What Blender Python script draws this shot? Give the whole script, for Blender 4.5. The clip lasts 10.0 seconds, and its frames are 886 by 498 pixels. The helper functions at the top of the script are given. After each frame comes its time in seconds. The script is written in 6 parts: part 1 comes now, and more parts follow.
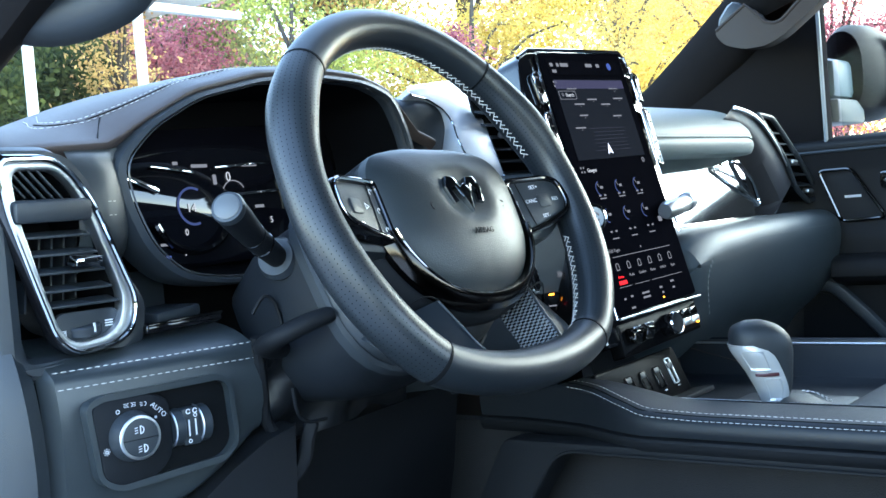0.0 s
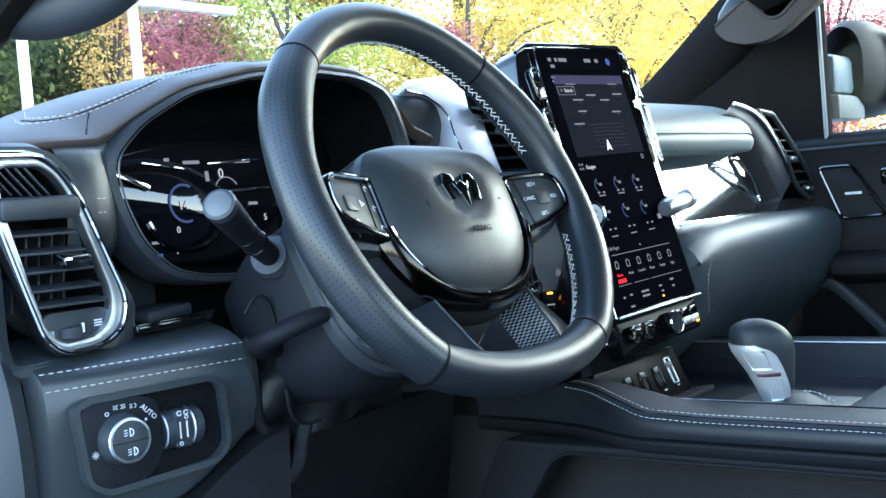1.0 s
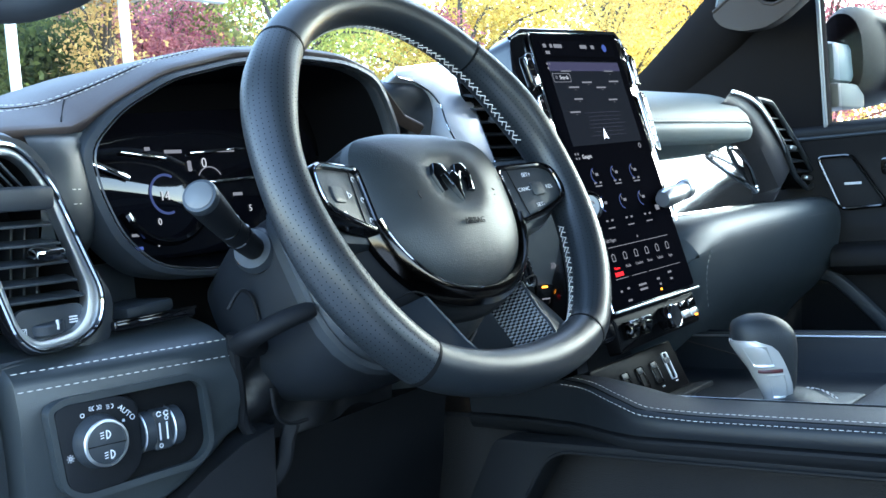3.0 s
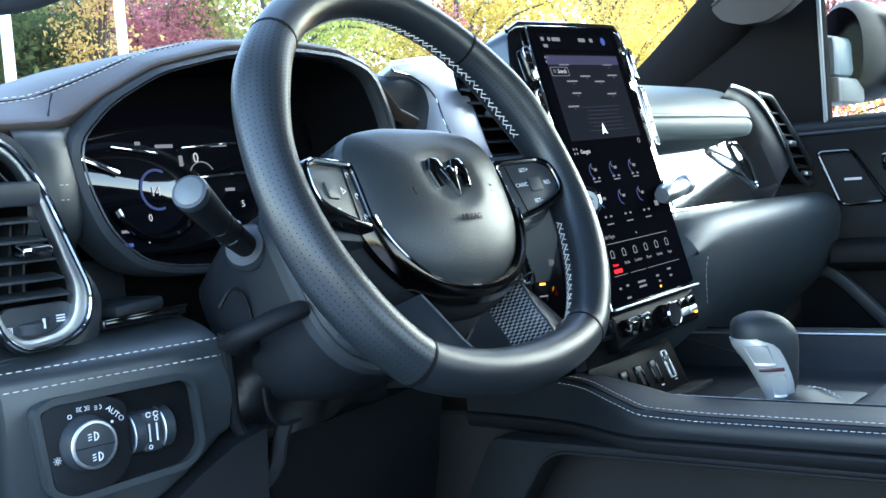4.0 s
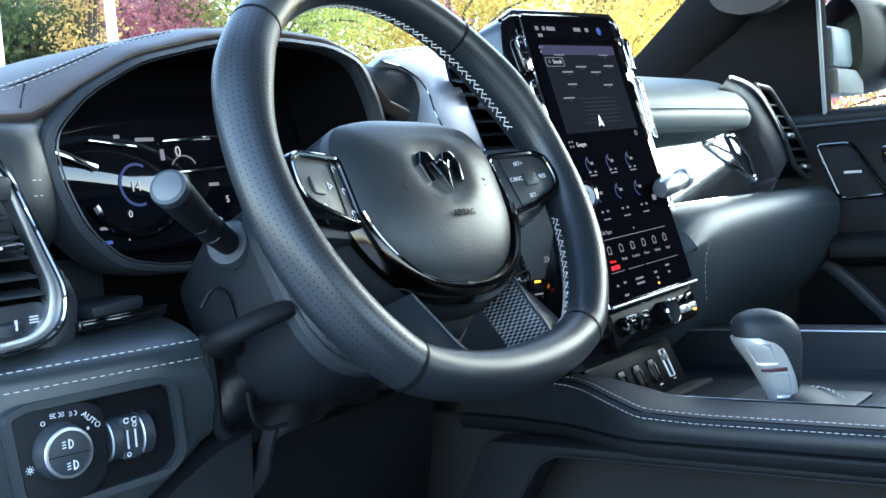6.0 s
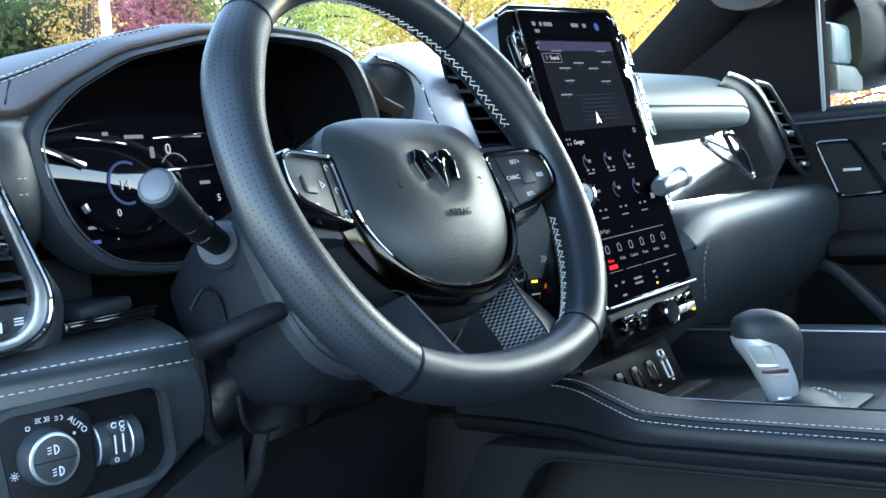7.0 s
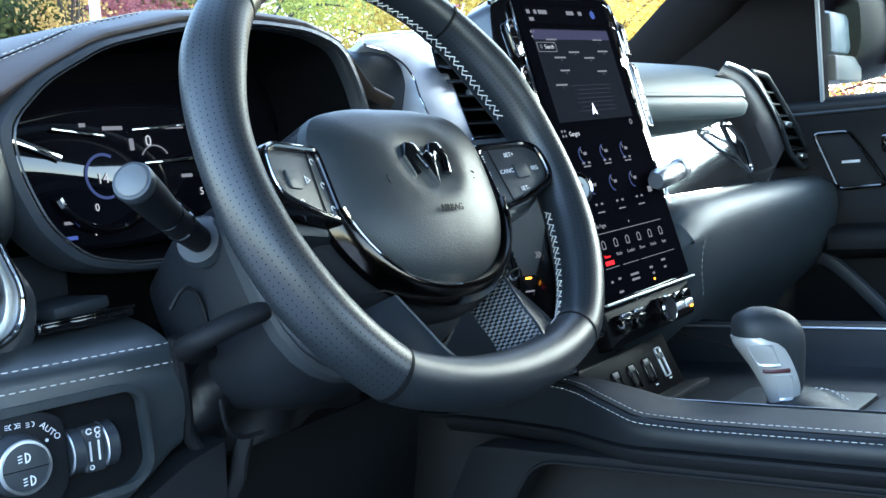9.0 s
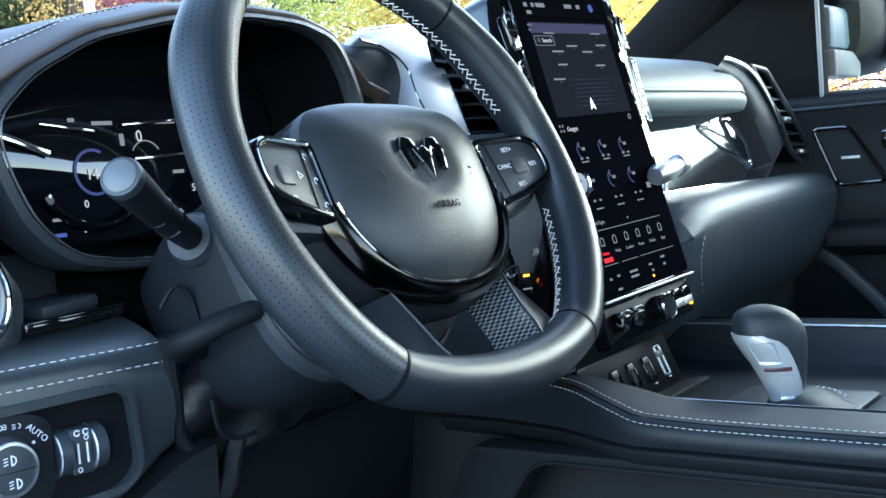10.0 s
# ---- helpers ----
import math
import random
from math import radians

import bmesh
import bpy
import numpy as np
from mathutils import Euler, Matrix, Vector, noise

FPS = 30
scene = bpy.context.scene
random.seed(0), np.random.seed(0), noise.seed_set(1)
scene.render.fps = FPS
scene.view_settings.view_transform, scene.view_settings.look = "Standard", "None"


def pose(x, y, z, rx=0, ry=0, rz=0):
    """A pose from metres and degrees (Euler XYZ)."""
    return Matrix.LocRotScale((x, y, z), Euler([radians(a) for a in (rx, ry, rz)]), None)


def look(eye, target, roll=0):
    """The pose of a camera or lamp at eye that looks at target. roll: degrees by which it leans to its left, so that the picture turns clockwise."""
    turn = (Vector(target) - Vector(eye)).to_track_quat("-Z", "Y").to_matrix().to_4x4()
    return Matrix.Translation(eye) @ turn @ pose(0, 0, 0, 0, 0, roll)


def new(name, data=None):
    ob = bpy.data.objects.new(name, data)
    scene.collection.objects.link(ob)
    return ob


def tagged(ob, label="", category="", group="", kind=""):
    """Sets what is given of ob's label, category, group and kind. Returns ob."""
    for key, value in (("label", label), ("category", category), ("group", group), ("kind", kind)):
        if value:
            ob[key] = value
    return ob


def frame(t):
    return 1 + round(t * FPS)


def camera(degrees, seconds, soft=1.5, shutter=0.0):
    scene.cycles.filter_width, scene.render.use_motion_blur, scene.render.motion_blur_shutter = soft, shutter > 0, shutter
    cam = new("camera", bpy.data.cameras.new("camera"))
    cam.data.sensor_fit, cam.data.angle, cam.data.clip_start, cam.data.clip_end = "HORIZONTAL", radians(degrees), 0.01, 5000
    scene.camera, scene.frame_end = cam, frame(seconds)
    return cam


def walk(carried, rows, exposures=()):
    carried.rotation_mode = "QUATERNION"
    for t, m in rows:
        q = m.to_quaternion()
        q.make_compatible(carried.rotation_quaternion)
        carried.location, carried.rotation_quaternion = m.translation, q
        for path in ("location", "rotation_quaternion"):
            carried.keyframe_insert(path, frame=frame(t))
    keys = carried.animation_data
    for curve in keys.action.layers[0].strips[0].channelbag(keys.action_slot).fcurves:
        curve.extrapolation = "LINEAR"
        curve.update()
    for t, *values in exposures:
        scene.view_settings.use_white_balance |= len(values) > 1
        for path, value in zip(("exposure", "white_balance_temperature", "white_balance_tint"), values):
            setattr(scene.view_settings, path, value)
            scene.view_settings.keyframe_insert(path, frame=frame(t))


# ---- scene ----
cam = camera(42.57, 10.0)
# seconds, eye, heading to the right of straight ahead, pitch, lean to the right
PATH = [
    (0.0, -0.7732, -0.5861, 1.3441, 51.93, -1.97, 4.75),
    (0.5, -0.7659, -0.5801, 1.3444, 52.03, -2.05, 4.76),
    (1.0, -0.7583, -0.5741, 1.3453, 52.11, -2.18, 4.72),
    (1.5, -0.7508, -0.5687, 1.3454, 52.18, -2.30, 4.74),
    (2.0, -0.7432, -0.5632, 1.3461, 52.26, -2.45, 4.74),
    (2.5, -0.7356, -0.5572, 1.3465, 52.37, -2.61, 4.72),
    (4.0, -0.7131, -0.5402, 1.3479, 52.64, -3.04, 4.66),
    (4.5, -0.7056, -0.5345, 1.3479, 52.73, -3.18, 4.67),
    (5.0, -0.6983, -0.5294, 1.3483, 52.81, -3.32, 4.72),
    (5.5, -0.6911, -0.5241, 1.3481, 52.91, -3.33, 4.77),
    (7.0, -0.6688, -0.5078, 1.3503, 53.22, -3.60, 4.73),
    (7.5, -0.6618, -0.5025, 1.3512, 53.34, -3.72, 4.73),
    (8.0, -0.6548, -0.4973, 1.3519, 53.45, -3.83, 4.70),
    (8.5, -0.6473, -0.4919, 1.3528, 53.54, -3.99, 4.70),
    (9.0, -0.6403, -0.4870, 1.3535, 53.63, -4.16, 4.67),
    (9.5, -0.6332, -0.4816, 1.3538, 53.74, -4.31, 4.66),
    (10.0, -0.6271, -0.4768, 1.3523, 53.83, -4.33, 4.72),
]


def eye_pose(x, y, z, heading, pitch, lean):
    a, b = radians(heading), radians(pitch)
    ahead = Vector((math.sin(a) * math.cos(b), math.cos(a) * math.cos(b), math.sin(b)))
    return look((x, y, z), Vector((x, y, z)) + ahead, -lean)


walk(cam, [(t, eye_pose(*row)) for t, *row in PATH], [(0.0, 3.70, 6260, 9), (10.0, 3.62, 6260, 9)])

# ---- light ----
SUN_DIR = Vector((0.88, -0.20, 0.37)).normalized()      # from the place towards the sun
world = bpy.data.worlds.new("sky")
scene.world = world
world.use_nodes = True
wn = world.node_tree
sky = wn.nodes.new("ShaderNodeTexSky")
sky.sky_type, sky.sun_disc = "NISHITA", False
sky.sun_elevation = math.asin(SUN_DIR.z)
sky.sun_rotation = math.atan2(SUN_DIR.x, SUN_DIR.y)
sky.air_density, sky.dust_density, sky.ozone_density = 1.0, 0.6, 1.0
wn.links.new(sky.outputs[0], wn.nodes["Background"].inputs[0])
wn.nodes["Background"].inputs[1].default_value = 0.15
sun = new("sun", bpy.data.lights.new("sun", "SUN"))
sun.data.energy, sun.data.angle, sun.data.color = 0.27, radians(42), (0.55, 0.87, 1.0)
sun.matrix_world = look(SUN_DIR * 30, (0, 0, 0))
tagged(sun, kind="structure")


# ---- materials ----
def material(name, colour, rough=0.5, metal=0.0, grain=0.0, grain_size=600.0, stain=0.12, stain_size=6.0,
             coat=0.0, specular=0.5, bump_kind="noise", vary=0.0, sheen=0.0, ior=1.5):
    """A surface with colour changes at two scales and a fine relief."""
    m = bpy.data.materials.new(name)
    m.use_nodes = True
    nt = m.node_tree
    b = nt.nodes["Principled BSDF"]
    b.inputs["Metallic"].default_value = metal
    b.inputs["Coat Weight"].default_value = coat
    b.inputs["Specular IOR Level"].default_value = specular
    b.inputs["Sheen Weight"].default_value = sheen
    b.inputs["IOR"].default_value = ior
    tc = nt.nodes.new("ShaderNodeTexCoord")
    big = nt.nodes.new("ShaderNodeTexNoise")
    big.inputs["Scale"].default_value, big.inputs["Detail"].default_value = stain_size, 4
    nt.links.new(tc.outputs["Object"], big.inputs["Vector"])
    small = nt.nodes.new("ShaderNodeTexNoise" if bump_kind == "noise" else "ShaderNodeTexVoronoi")
    small.inputs["Scale"].default_value = grain_size
    nt.links.new(tc.outputs["Object"], small.inputs["Vector"])
    ramp = nt.nodes.new("ShaderNodeMapRange")
    ramp.inputs["From Min"].default_value, ramp.inputs["From Max"].default_value = 0.3, 0.7
    ramp.inputs["To Min"].default_value, ramp.inputs["To Max"].default_value = 1 - stain, 1 + stain
    nt.links.new(big.outputs[0], ramp.inputs["Value"])
    fac = ramp.outputs[0]
    if vary:
        info = nt.nodes.new("ShaderNodeObjectInfo")
        isl = nt.nodes.new("ShaderNodeNewGeometry")
        add = nt.nodes.new("ShaderNodeMath")
        add.operation = "ADD"
        nt.links.new(info.outputs["Random"], add.inputs[0])
        nt.links.new(isl.outputs["Random Per Island"], add.inputs[1])
        r2 = nt.nodes.new("ShaderNodeMapRange")
        r2.inputs["From Max"].default_value = 2.0
        r2.inputs["To Min"].default_value, r2.inputs["To Max"].default_value = 1 - vary, 1 + vary
        nt.links.new(add.outputs[0], r2.inputs["Value"])
        mul = nt.nodes.new("ShaderNodeMath")
        mul.operation = "MULTIPLY"
        nt.links.new(fac, mul.inputs[0])
        nt.links.new(r2.outputs[0], mul.inputs[1])
        fac = mul.outputs[0]
    scale = nt.nodes.new("ShaderNodeVectorMath")
    scale.operation = "SCALE"
    scale.inputs[0].default_value = colour[:3]
    nt.links.new(fac, scale.inputs["Scale"])
    nt.links.new(scale.outputs[0], b.inputs["Base Color"])
    rr = nt.nodes.new("ShaderNodeMapRange")
    rr.inputs["From Min"].default_value, rr.inputs["From Max"].default_value = 0.3, 0.7
    rr.inputs["To Min"].default_value, rr.inputs["To Max"].default_value = rough * 0.88, min(1.0, rough * 1.12)
    nt.links.new(big.outputs[0], rr.inputs["Value"])
    nt.links.new(rr.outputs[0], b.inputs["Roughness"])
    if grain:
        bump = nt.nodes.new("ShaderNodeBump")
        bump.inputs["Strength"].default_value, bump.inputs["Distance"].default_value = grain, 0.001
        nt.links.new(small.outputs[0], bump.inputs["Height"])
        nt.links.new(bump.outputs[0], b.inputs["Normal"])
    return m


def glow(name, colour, strength):
    m = bpy.data.materials.new(name)
    m.use_nodes = True
    b = m.node_tree.nodes["Principled BSDF"]
    b.inputs["Base Color"].default_value = (0.01, 0.01, 0.01, 1)
    b.inputs["Roughness"].default_value = 0.3
    b.inputs["Specular IOR Level"].default_value = 0.0
    b.inputs["Emission Color"].default_value = (*colour, 1)
    b.inputs["Emission Strength"].default_value = strength
    return m


LEATHER = material("black_leather", (0.024, 0.030, 0.034), 0.33, grain=0.12, grain_size=1300, bump_kind="voronoi", specular=0.7)
RIM_LEATHER = material("rim_leather", (0.013, 0.0165, 0.0205), 0.35, grain=0.08, grain_size=1500, bump_kind="voronoi", specular=0.55)
PAD = material("dash_pad", (0.060, 0.045, 0.041), 0.46, grain=0.18, grain_size=1300, bump_kind="voronoi")
PLASTIC = material("black_plastic", (0.023, 0.028, 0.034), 0.42, grain=0.25, grain_size=1500)
# near-black trim; in throats and recesses the colour also holds the shade
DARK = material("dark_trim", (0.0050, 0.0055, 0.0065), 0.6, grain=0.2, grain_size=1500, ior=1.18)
GLOSS = material("piano_black", (0.004, 0.004, 0.005), 0.06, coat=0.6)
# darker copy of black_plastic, with the low cabin's shade in its colour
LOWER = material("shaded_dark_plastic", (0.0078, 0.0088, 0.0108), 0.6, grain=0.25, grain_size=1500, ior=1.25)
# darker leather copy: shade on console and column is in its colour
SHADED_TRIM = material("shaded_trim", (0.0105, 0.013, 0.017), 0.45, grain=0.14, grain_size=1300, bump_kind="voronoi", specular=0.3)
CHROME = material("chrome", (0.75, 0.76, 0.78), 0.08, 1.0, stain=0.03)
BLACK_CHROME = material("black_chrome", (0.12, 0.115, 0.11), 0.1, 1.0, stain=0.05)
SATIN = material("satin_silver", (0.6, 0.62, 0.65), 0.36, 1.0, grain=0.1, grain_size=2500, stain=0.05)
BRUSHED = material("silver_paint", (0.50, 0.51, 0.54), 0.45, 0.6, grain=0.15, grain_size=1800)
THREAD = material("pale_thread", (0.6, 0.585, 0.56), 0.8)
CARPET = material("carpet", (0.01, 0.01, 0.012), 0.95, grain=0.8, grain_size=700)
CLOTH = material("headliner", (0.05, 0.048, 0.047), 0.9, grain=0.5, grain_size=900)
WHITE_MARK = glow("lit_mark", (0.85, 0.9, 1.0), 0.065)
PAINT_MARK = material("white_print", (0.7, 0.7, 0.72), 0.6)


# ---- helpers for shapes ----
def link(name, bm, mat, parent=None, label="", m=None, smooth=True, sharp=35):
    me = bpy.data.meshes.new(name)
    bm.normal_update()
    for fc in bm.faces:
        fc.smooth = smooth
    if smooth:
        for e in bm.edges:
            if len(e.link_faces) == 2 and e.calc_face_angle(0) > radians(sharp):
                e.smooth = False
    bm.to_mesh(me)
    bm.free()
    me.materials.append(mat)
    ob = new(name, me)
    if m is not None:
        ob.matrix_basis = m
    if parent is not None:
        ob.parent = parent
    if label:
        tagged(ob, label)
    return ob


part = link


def thing(name, label, category, group="", kind="", at=(0, 0, 0)):
    e = new(name)
    e.empty_display_size = 0.05
    e.location = at
    return tagged(e, label, category, group, kind)


def frame_of(origin, xdir, ydir):
    """A pose whose local x and y run along the given directions."""
    x = Vector(xdir).normalized()
    z = x.cross(Vector(ydir)).normalized()
    y = z.cross(x)
    return Matrix.Translation(origin) @ Matrix((x, y, z)).transposed().to_4x4()


def rounded(points, radius, steps=5):
    """A closed outline with its corners rounded. radius: one number, or one for each corner."""
    out, n = [], len(points)
    rs = radius if isinstance(radius, (list, tuple)) else [radius] * n
    for i in range(n):
        p, a, b = Vector(points[i]), Vector(points[i - 1]), Vector(points[(i + 1) % n])
        da, db = (a - p), (b - p)
        r = min(rs[i], da.length * 0.48, db.length * 0.48)
        if r < 1e-5:
            out.append(p.copy())
            continue
        s, e = p + da.normalized() * r, p + db.normalized() * r
        for k in range(steps + 1):
            u = k / steps
            out.append(s * (1 - u) ** 2 + p * 2 * u * (1 - u) + e * u * u)
    return out


def rect(w, h, r=0.0, steps=4, cx=0.0, cy=0.0):
    pts = [(cx - w / 2, cy - h / 2), (cx + w / 2, cy - h / 2), (cx + w / 2, cy + h / 2), (cx - w / 2, cy + h / 2)]
    return rounded(pts, r, steps) if r else [Vector(p) for p in pts]


def slab(outline, thick, bevel=0.0, hole=None, steps=2, base=0.0):
    """A plate: the outline in local x, y, from z = base to base + thick, front edge rounded; hole: an inner outline with as many points."""
    bm = bmesh.new()
    n = len(outline)
    levels = [(0.0, 0.0)]
    if bevel:
        for k in range(steps + 1):
            a = math.pi / 2 * k / steps
            levels.append((bevel * (1 - math.cos(a)), thick - bevel + bevel * math.sin(a)))
    else:
        levels.append((0.0, thick))

    def ring(points, inset, z, inward):
        c, m = [], len(points)
        area = sum(points[i - 1][0] * points[i][1] - points[i][0] * points[i - 1][1] for i in range(m))
        sg = (1 if area > 0 else -1) * (1 if inward else -1)
        for i in range(m):
            p, a, b = (Vector(points[j][:2]) for j in (i, i - 1, (i + 1) % m))
            t = b - a
            t = t.normalized() if t.length > 1e-9 else Vector((1, 0))
            nn = Vector((-t.y, t.x)) * sg
            q = p + nn * inset
            c.append(bm.verts.new((q.x, q.y, z + base)))
        return c

    outer = [ring(outline, i, z, True) for i, z in levels]
    for a, b in zip(outer, outer[1:]):
        for i in range(n):
            bm.faces.new((a[i - 1], a[i], b[i], b[i - 1]))
    if hole is None:
        bm.faces.new(outer[-1])
        bm.faces.new(outer[0][::-1])
    else:
        inner = [ring(hole, i, z, False) for i, z in levels]
        for a, b in zip(inner, inner[1:]):
            for i in range(n):
                bm.faces.new((a[i], a[i - 1], b[i - 1], b[i]))
        for i in range(n):
            bm.faces.new((outer[-1][i - 1], outer[-1][i], inner[-1][i], inner[-1][i - 1]))
            bm.faces.new((outer[0][i], outer[0][i - 1], inner[0][i - 1], inner[0][i]))
    bmesh.ops.recalc_face_normals(bm, faces=bm.faces)
    return bm


def spline(points, n, closed=False):
    """n points along a smooth curve through the given ones (even in their number, not length)."""
    pts = [Vector(p) for p in points]
    m = len(pts)
    out = []
    spans = m if closed else m - 1
    total = n if closed else n - 1
    for k in range(n):
        u = k / total * spans
        i = min(int(u), spans - 1)
        t = u - i
        g = (lambda j: pts[j % m]) if closed else (lambda j: pts[max(0, min(m - 1, j))])
        a, b, c, d = g(i - 1), g(i), g(i + 1), g(i + 2)
        out.append(0.5 * ((2 * b) + (c - a) * t + (2 * a - 5 * b + 4 * c - d) * t * t + (3 * b - a - 3 * c + d) * t ** 3))
    return out


def loft(sections, close_u=False, close_v=False, caps=False):
    """A skin over rows of points, all rows of one length."""
    bm = bmesh.new()
    rows = [[bm.verts.new(p) for p in s] for s in sections]
    n, m = len(rows), len(rows[0])
    for i in range(n if close_u else n - 1):
        a, b = rows[i], rows[(i + 1) % n]
        for j in range(m if close_v else m - 1):
            k = (j + 1) % m
            bm.faces.new((a[j], a[k], b[k], b[j]))
    if caps:
        bm.faces.new(rows[0][::-1])
        bm.faces.new(rows[-1])
    bmesh.ops.recalc_face_normals(bm, faces=bm.faces)
    return bm


def shell(sections, thick, **kw):
    """A skin with thickness, grown away from its normals."""
    bm = loft(sections, **kw)
    bmesh.ops.solidify(bm, geom=bm.faces[:], thickness=thick)
    bmesh.ops.recalc_face_normals(bm, faces=bm.faces)
    return bm


def tube(path, radius, sides=8, closed=False, squash=1.0, up=(0, 0, 1)):
    """A round or flattened bar along a path; radius: a number or one for each point."""
    pts = [Vector(p) for p in path]
    n = len(pts)
    rs = radius if isinstance(radius, (list, tuple)) else [radius] * n
    secs = []
    for i, p in enumerate(pts):
        a = pts[i - 1] if (i or closed) else p
        b = pts[(i + 1) % n] if (i < n - 1 or closed) else p
        t = (b - a).normalized()
        s = t.cross(Vector(up))
        s = s.normalized() if s.length > 1e-6 else t.orthogonal().normalized()
        w = s.cross(t)
        secs.append([p + (s * math.cos(2 * math.pi * k / sides) + w * math.sin(2 * math.pi * k / sides) * squash) * rs[i] for k in range(sides)])
    return loft(secs, close_u=closed, close_v=True, caps=not closed)


def join(*bms):
    out = bmesh.new()
    for b in bms:
        me = bpy.data.meshes.new("tmp")
        b.to_mesh(me)
        b.free()
        out.from_mesh(me)
        bpy.data.meshes.remove(me)
    return out


def block(sx, sy, sz, r=0.0, at=(0, 0, 0), seg=2):
    bm = bmesh.new()
    bmesh.ops.create_cube(bm, size=1.0)
    bmesh.ops.scale(bm, vec=(sx, sy, sz), verts=bm.verts)
    if r:
        bmesh.ops.bevel(bm, geom=bm.edges[:], offset=r, segments=seg, affect="EDGES", profile=0.5)
    bmesh.ops.translate(bm, vec=at, verts=bm.verts)
    return bm


def lathe(profile, sides=24):
    """Turned about local z; profile: (radius, height) pairs."""
    secs = [[(r * math.cos(2 * math.pi * k / sides), r * math.sin(2 * math.pi * k / sides), z) for k in range(sides)] for r, z in profile]
    return loft(secs, close_v=True, caps=True)


def moved(bm, m):
    bmesh.ops.transform(bm, matrix=m, verts=bm.verts)
    return bm


def words(name, text, size, parent, mat, m, thick=0.0002, label=""):
    """Raised lettering in the built-in font, turned into a mesh, centred, in local x, y."""
    cu = bpy.data.curves.new(name, "FONT")
    cu.body, cu.size, cu.align_x, cu.align_y, cu.extrude = text, size, "CENTER", "CENTER", thick
    cu.resolution_u = 2
    ob = bpy.data.objects.new(name, cu)
    me = bpy.data.meshes.new_from_object(ob)
    bpy.data.objects.remove(ob)
    me.materials.clear()
    me.materials.append(mat)
    o = new(name, me)
    o.matrix_basis = m
    o.parent = parent
    if label:
        tagged(o, label)
    return o


def stitches(name, path, parent, length=0.004, gap=0.0022, r=0.00042, mat=None, lift=(0, 0, 0)):
    """A row of single thread stitches along a path, joined into one part."""
    pts = [Vector(p) + Vector(lift) for p in path]
    acc = [0.0]
    for a, b in zip(pts, pts[1:]):
        acc.append(acc[-1] + (b - a).length)

    def at(d):
        i = max(0, min(len(pts) - 2, int(np.searchsorted(acc, d)) - 1))
        seg = acc[i + 1] - acc[i]
        return pts[i].lerp(pts[i + 1], (d - acc[i]) / seg if seg else 0)

    verts, faces, d = [], [], 0.0
    while d + length < acc[-1]:
        a, b = at(d), at(d + length)
        t = (b - a).normalized()
        s = t.orthogonal().normalized()
        w = t.cross(s)
        k = len(verts)
        for p, q in ((a, 0.4), (a.lerp(b, 0.3), 1.0), (a.lerp(b, 0.7), 1.0), (b, 0.4)):
            for c in range(4):
                verts.append(p + (s * math.cos(c * math.pi / 2) + w * math.sin(c * math.pi / 2)) * r * q)
        for i in range(3):
            for c in range(4):
                e = (c + 1) % 4
                faces.append((k + i * 4 + c, k + i * 4 + e, k + i * 4 + 4 + e, k + i * 4 + 4 + c))
        d += length + gap
    me = bpy.data.meshes.new(name)
    me.from_pydata(verts, [], faces)
    me.materials.append(mat or THREAD)
    o = new(name, me)
    o.parent = parent
    return tagged(o, "pale contrast stitching", kind="stuff")


def window_glass(name="window_glass", gloss=0.05):
    m = bpy.data.materials.new(name)
    m.use_nodes = True
    nt = m.node_tree
    nt.nodes.remove(nt.nodes["Principled BSDF"])
    tr, gl = nt.nodes.new("ShaderNodeBsdfTransparent"), nt.nodes.new("ShaderNodeBsdfGlossy")
    tr.inputs[0].default_value = (0.86, 0.90, 0.88, 1)
    gl.inputs["Roughness"].default_value = 0.01
    mix = nt.nodes.new("ShaderNodeMixShader")
    mix.inputs[0].default_value = gloss
    nt.links.new(tr.outputs[0], mix.inputs[1])
    nt.links.new(gl.outputs[0], mix.inputs[2])
    nt.links.new(mix.outputs[0], nt.nodes["Material Output"].inputs[0])
    return m


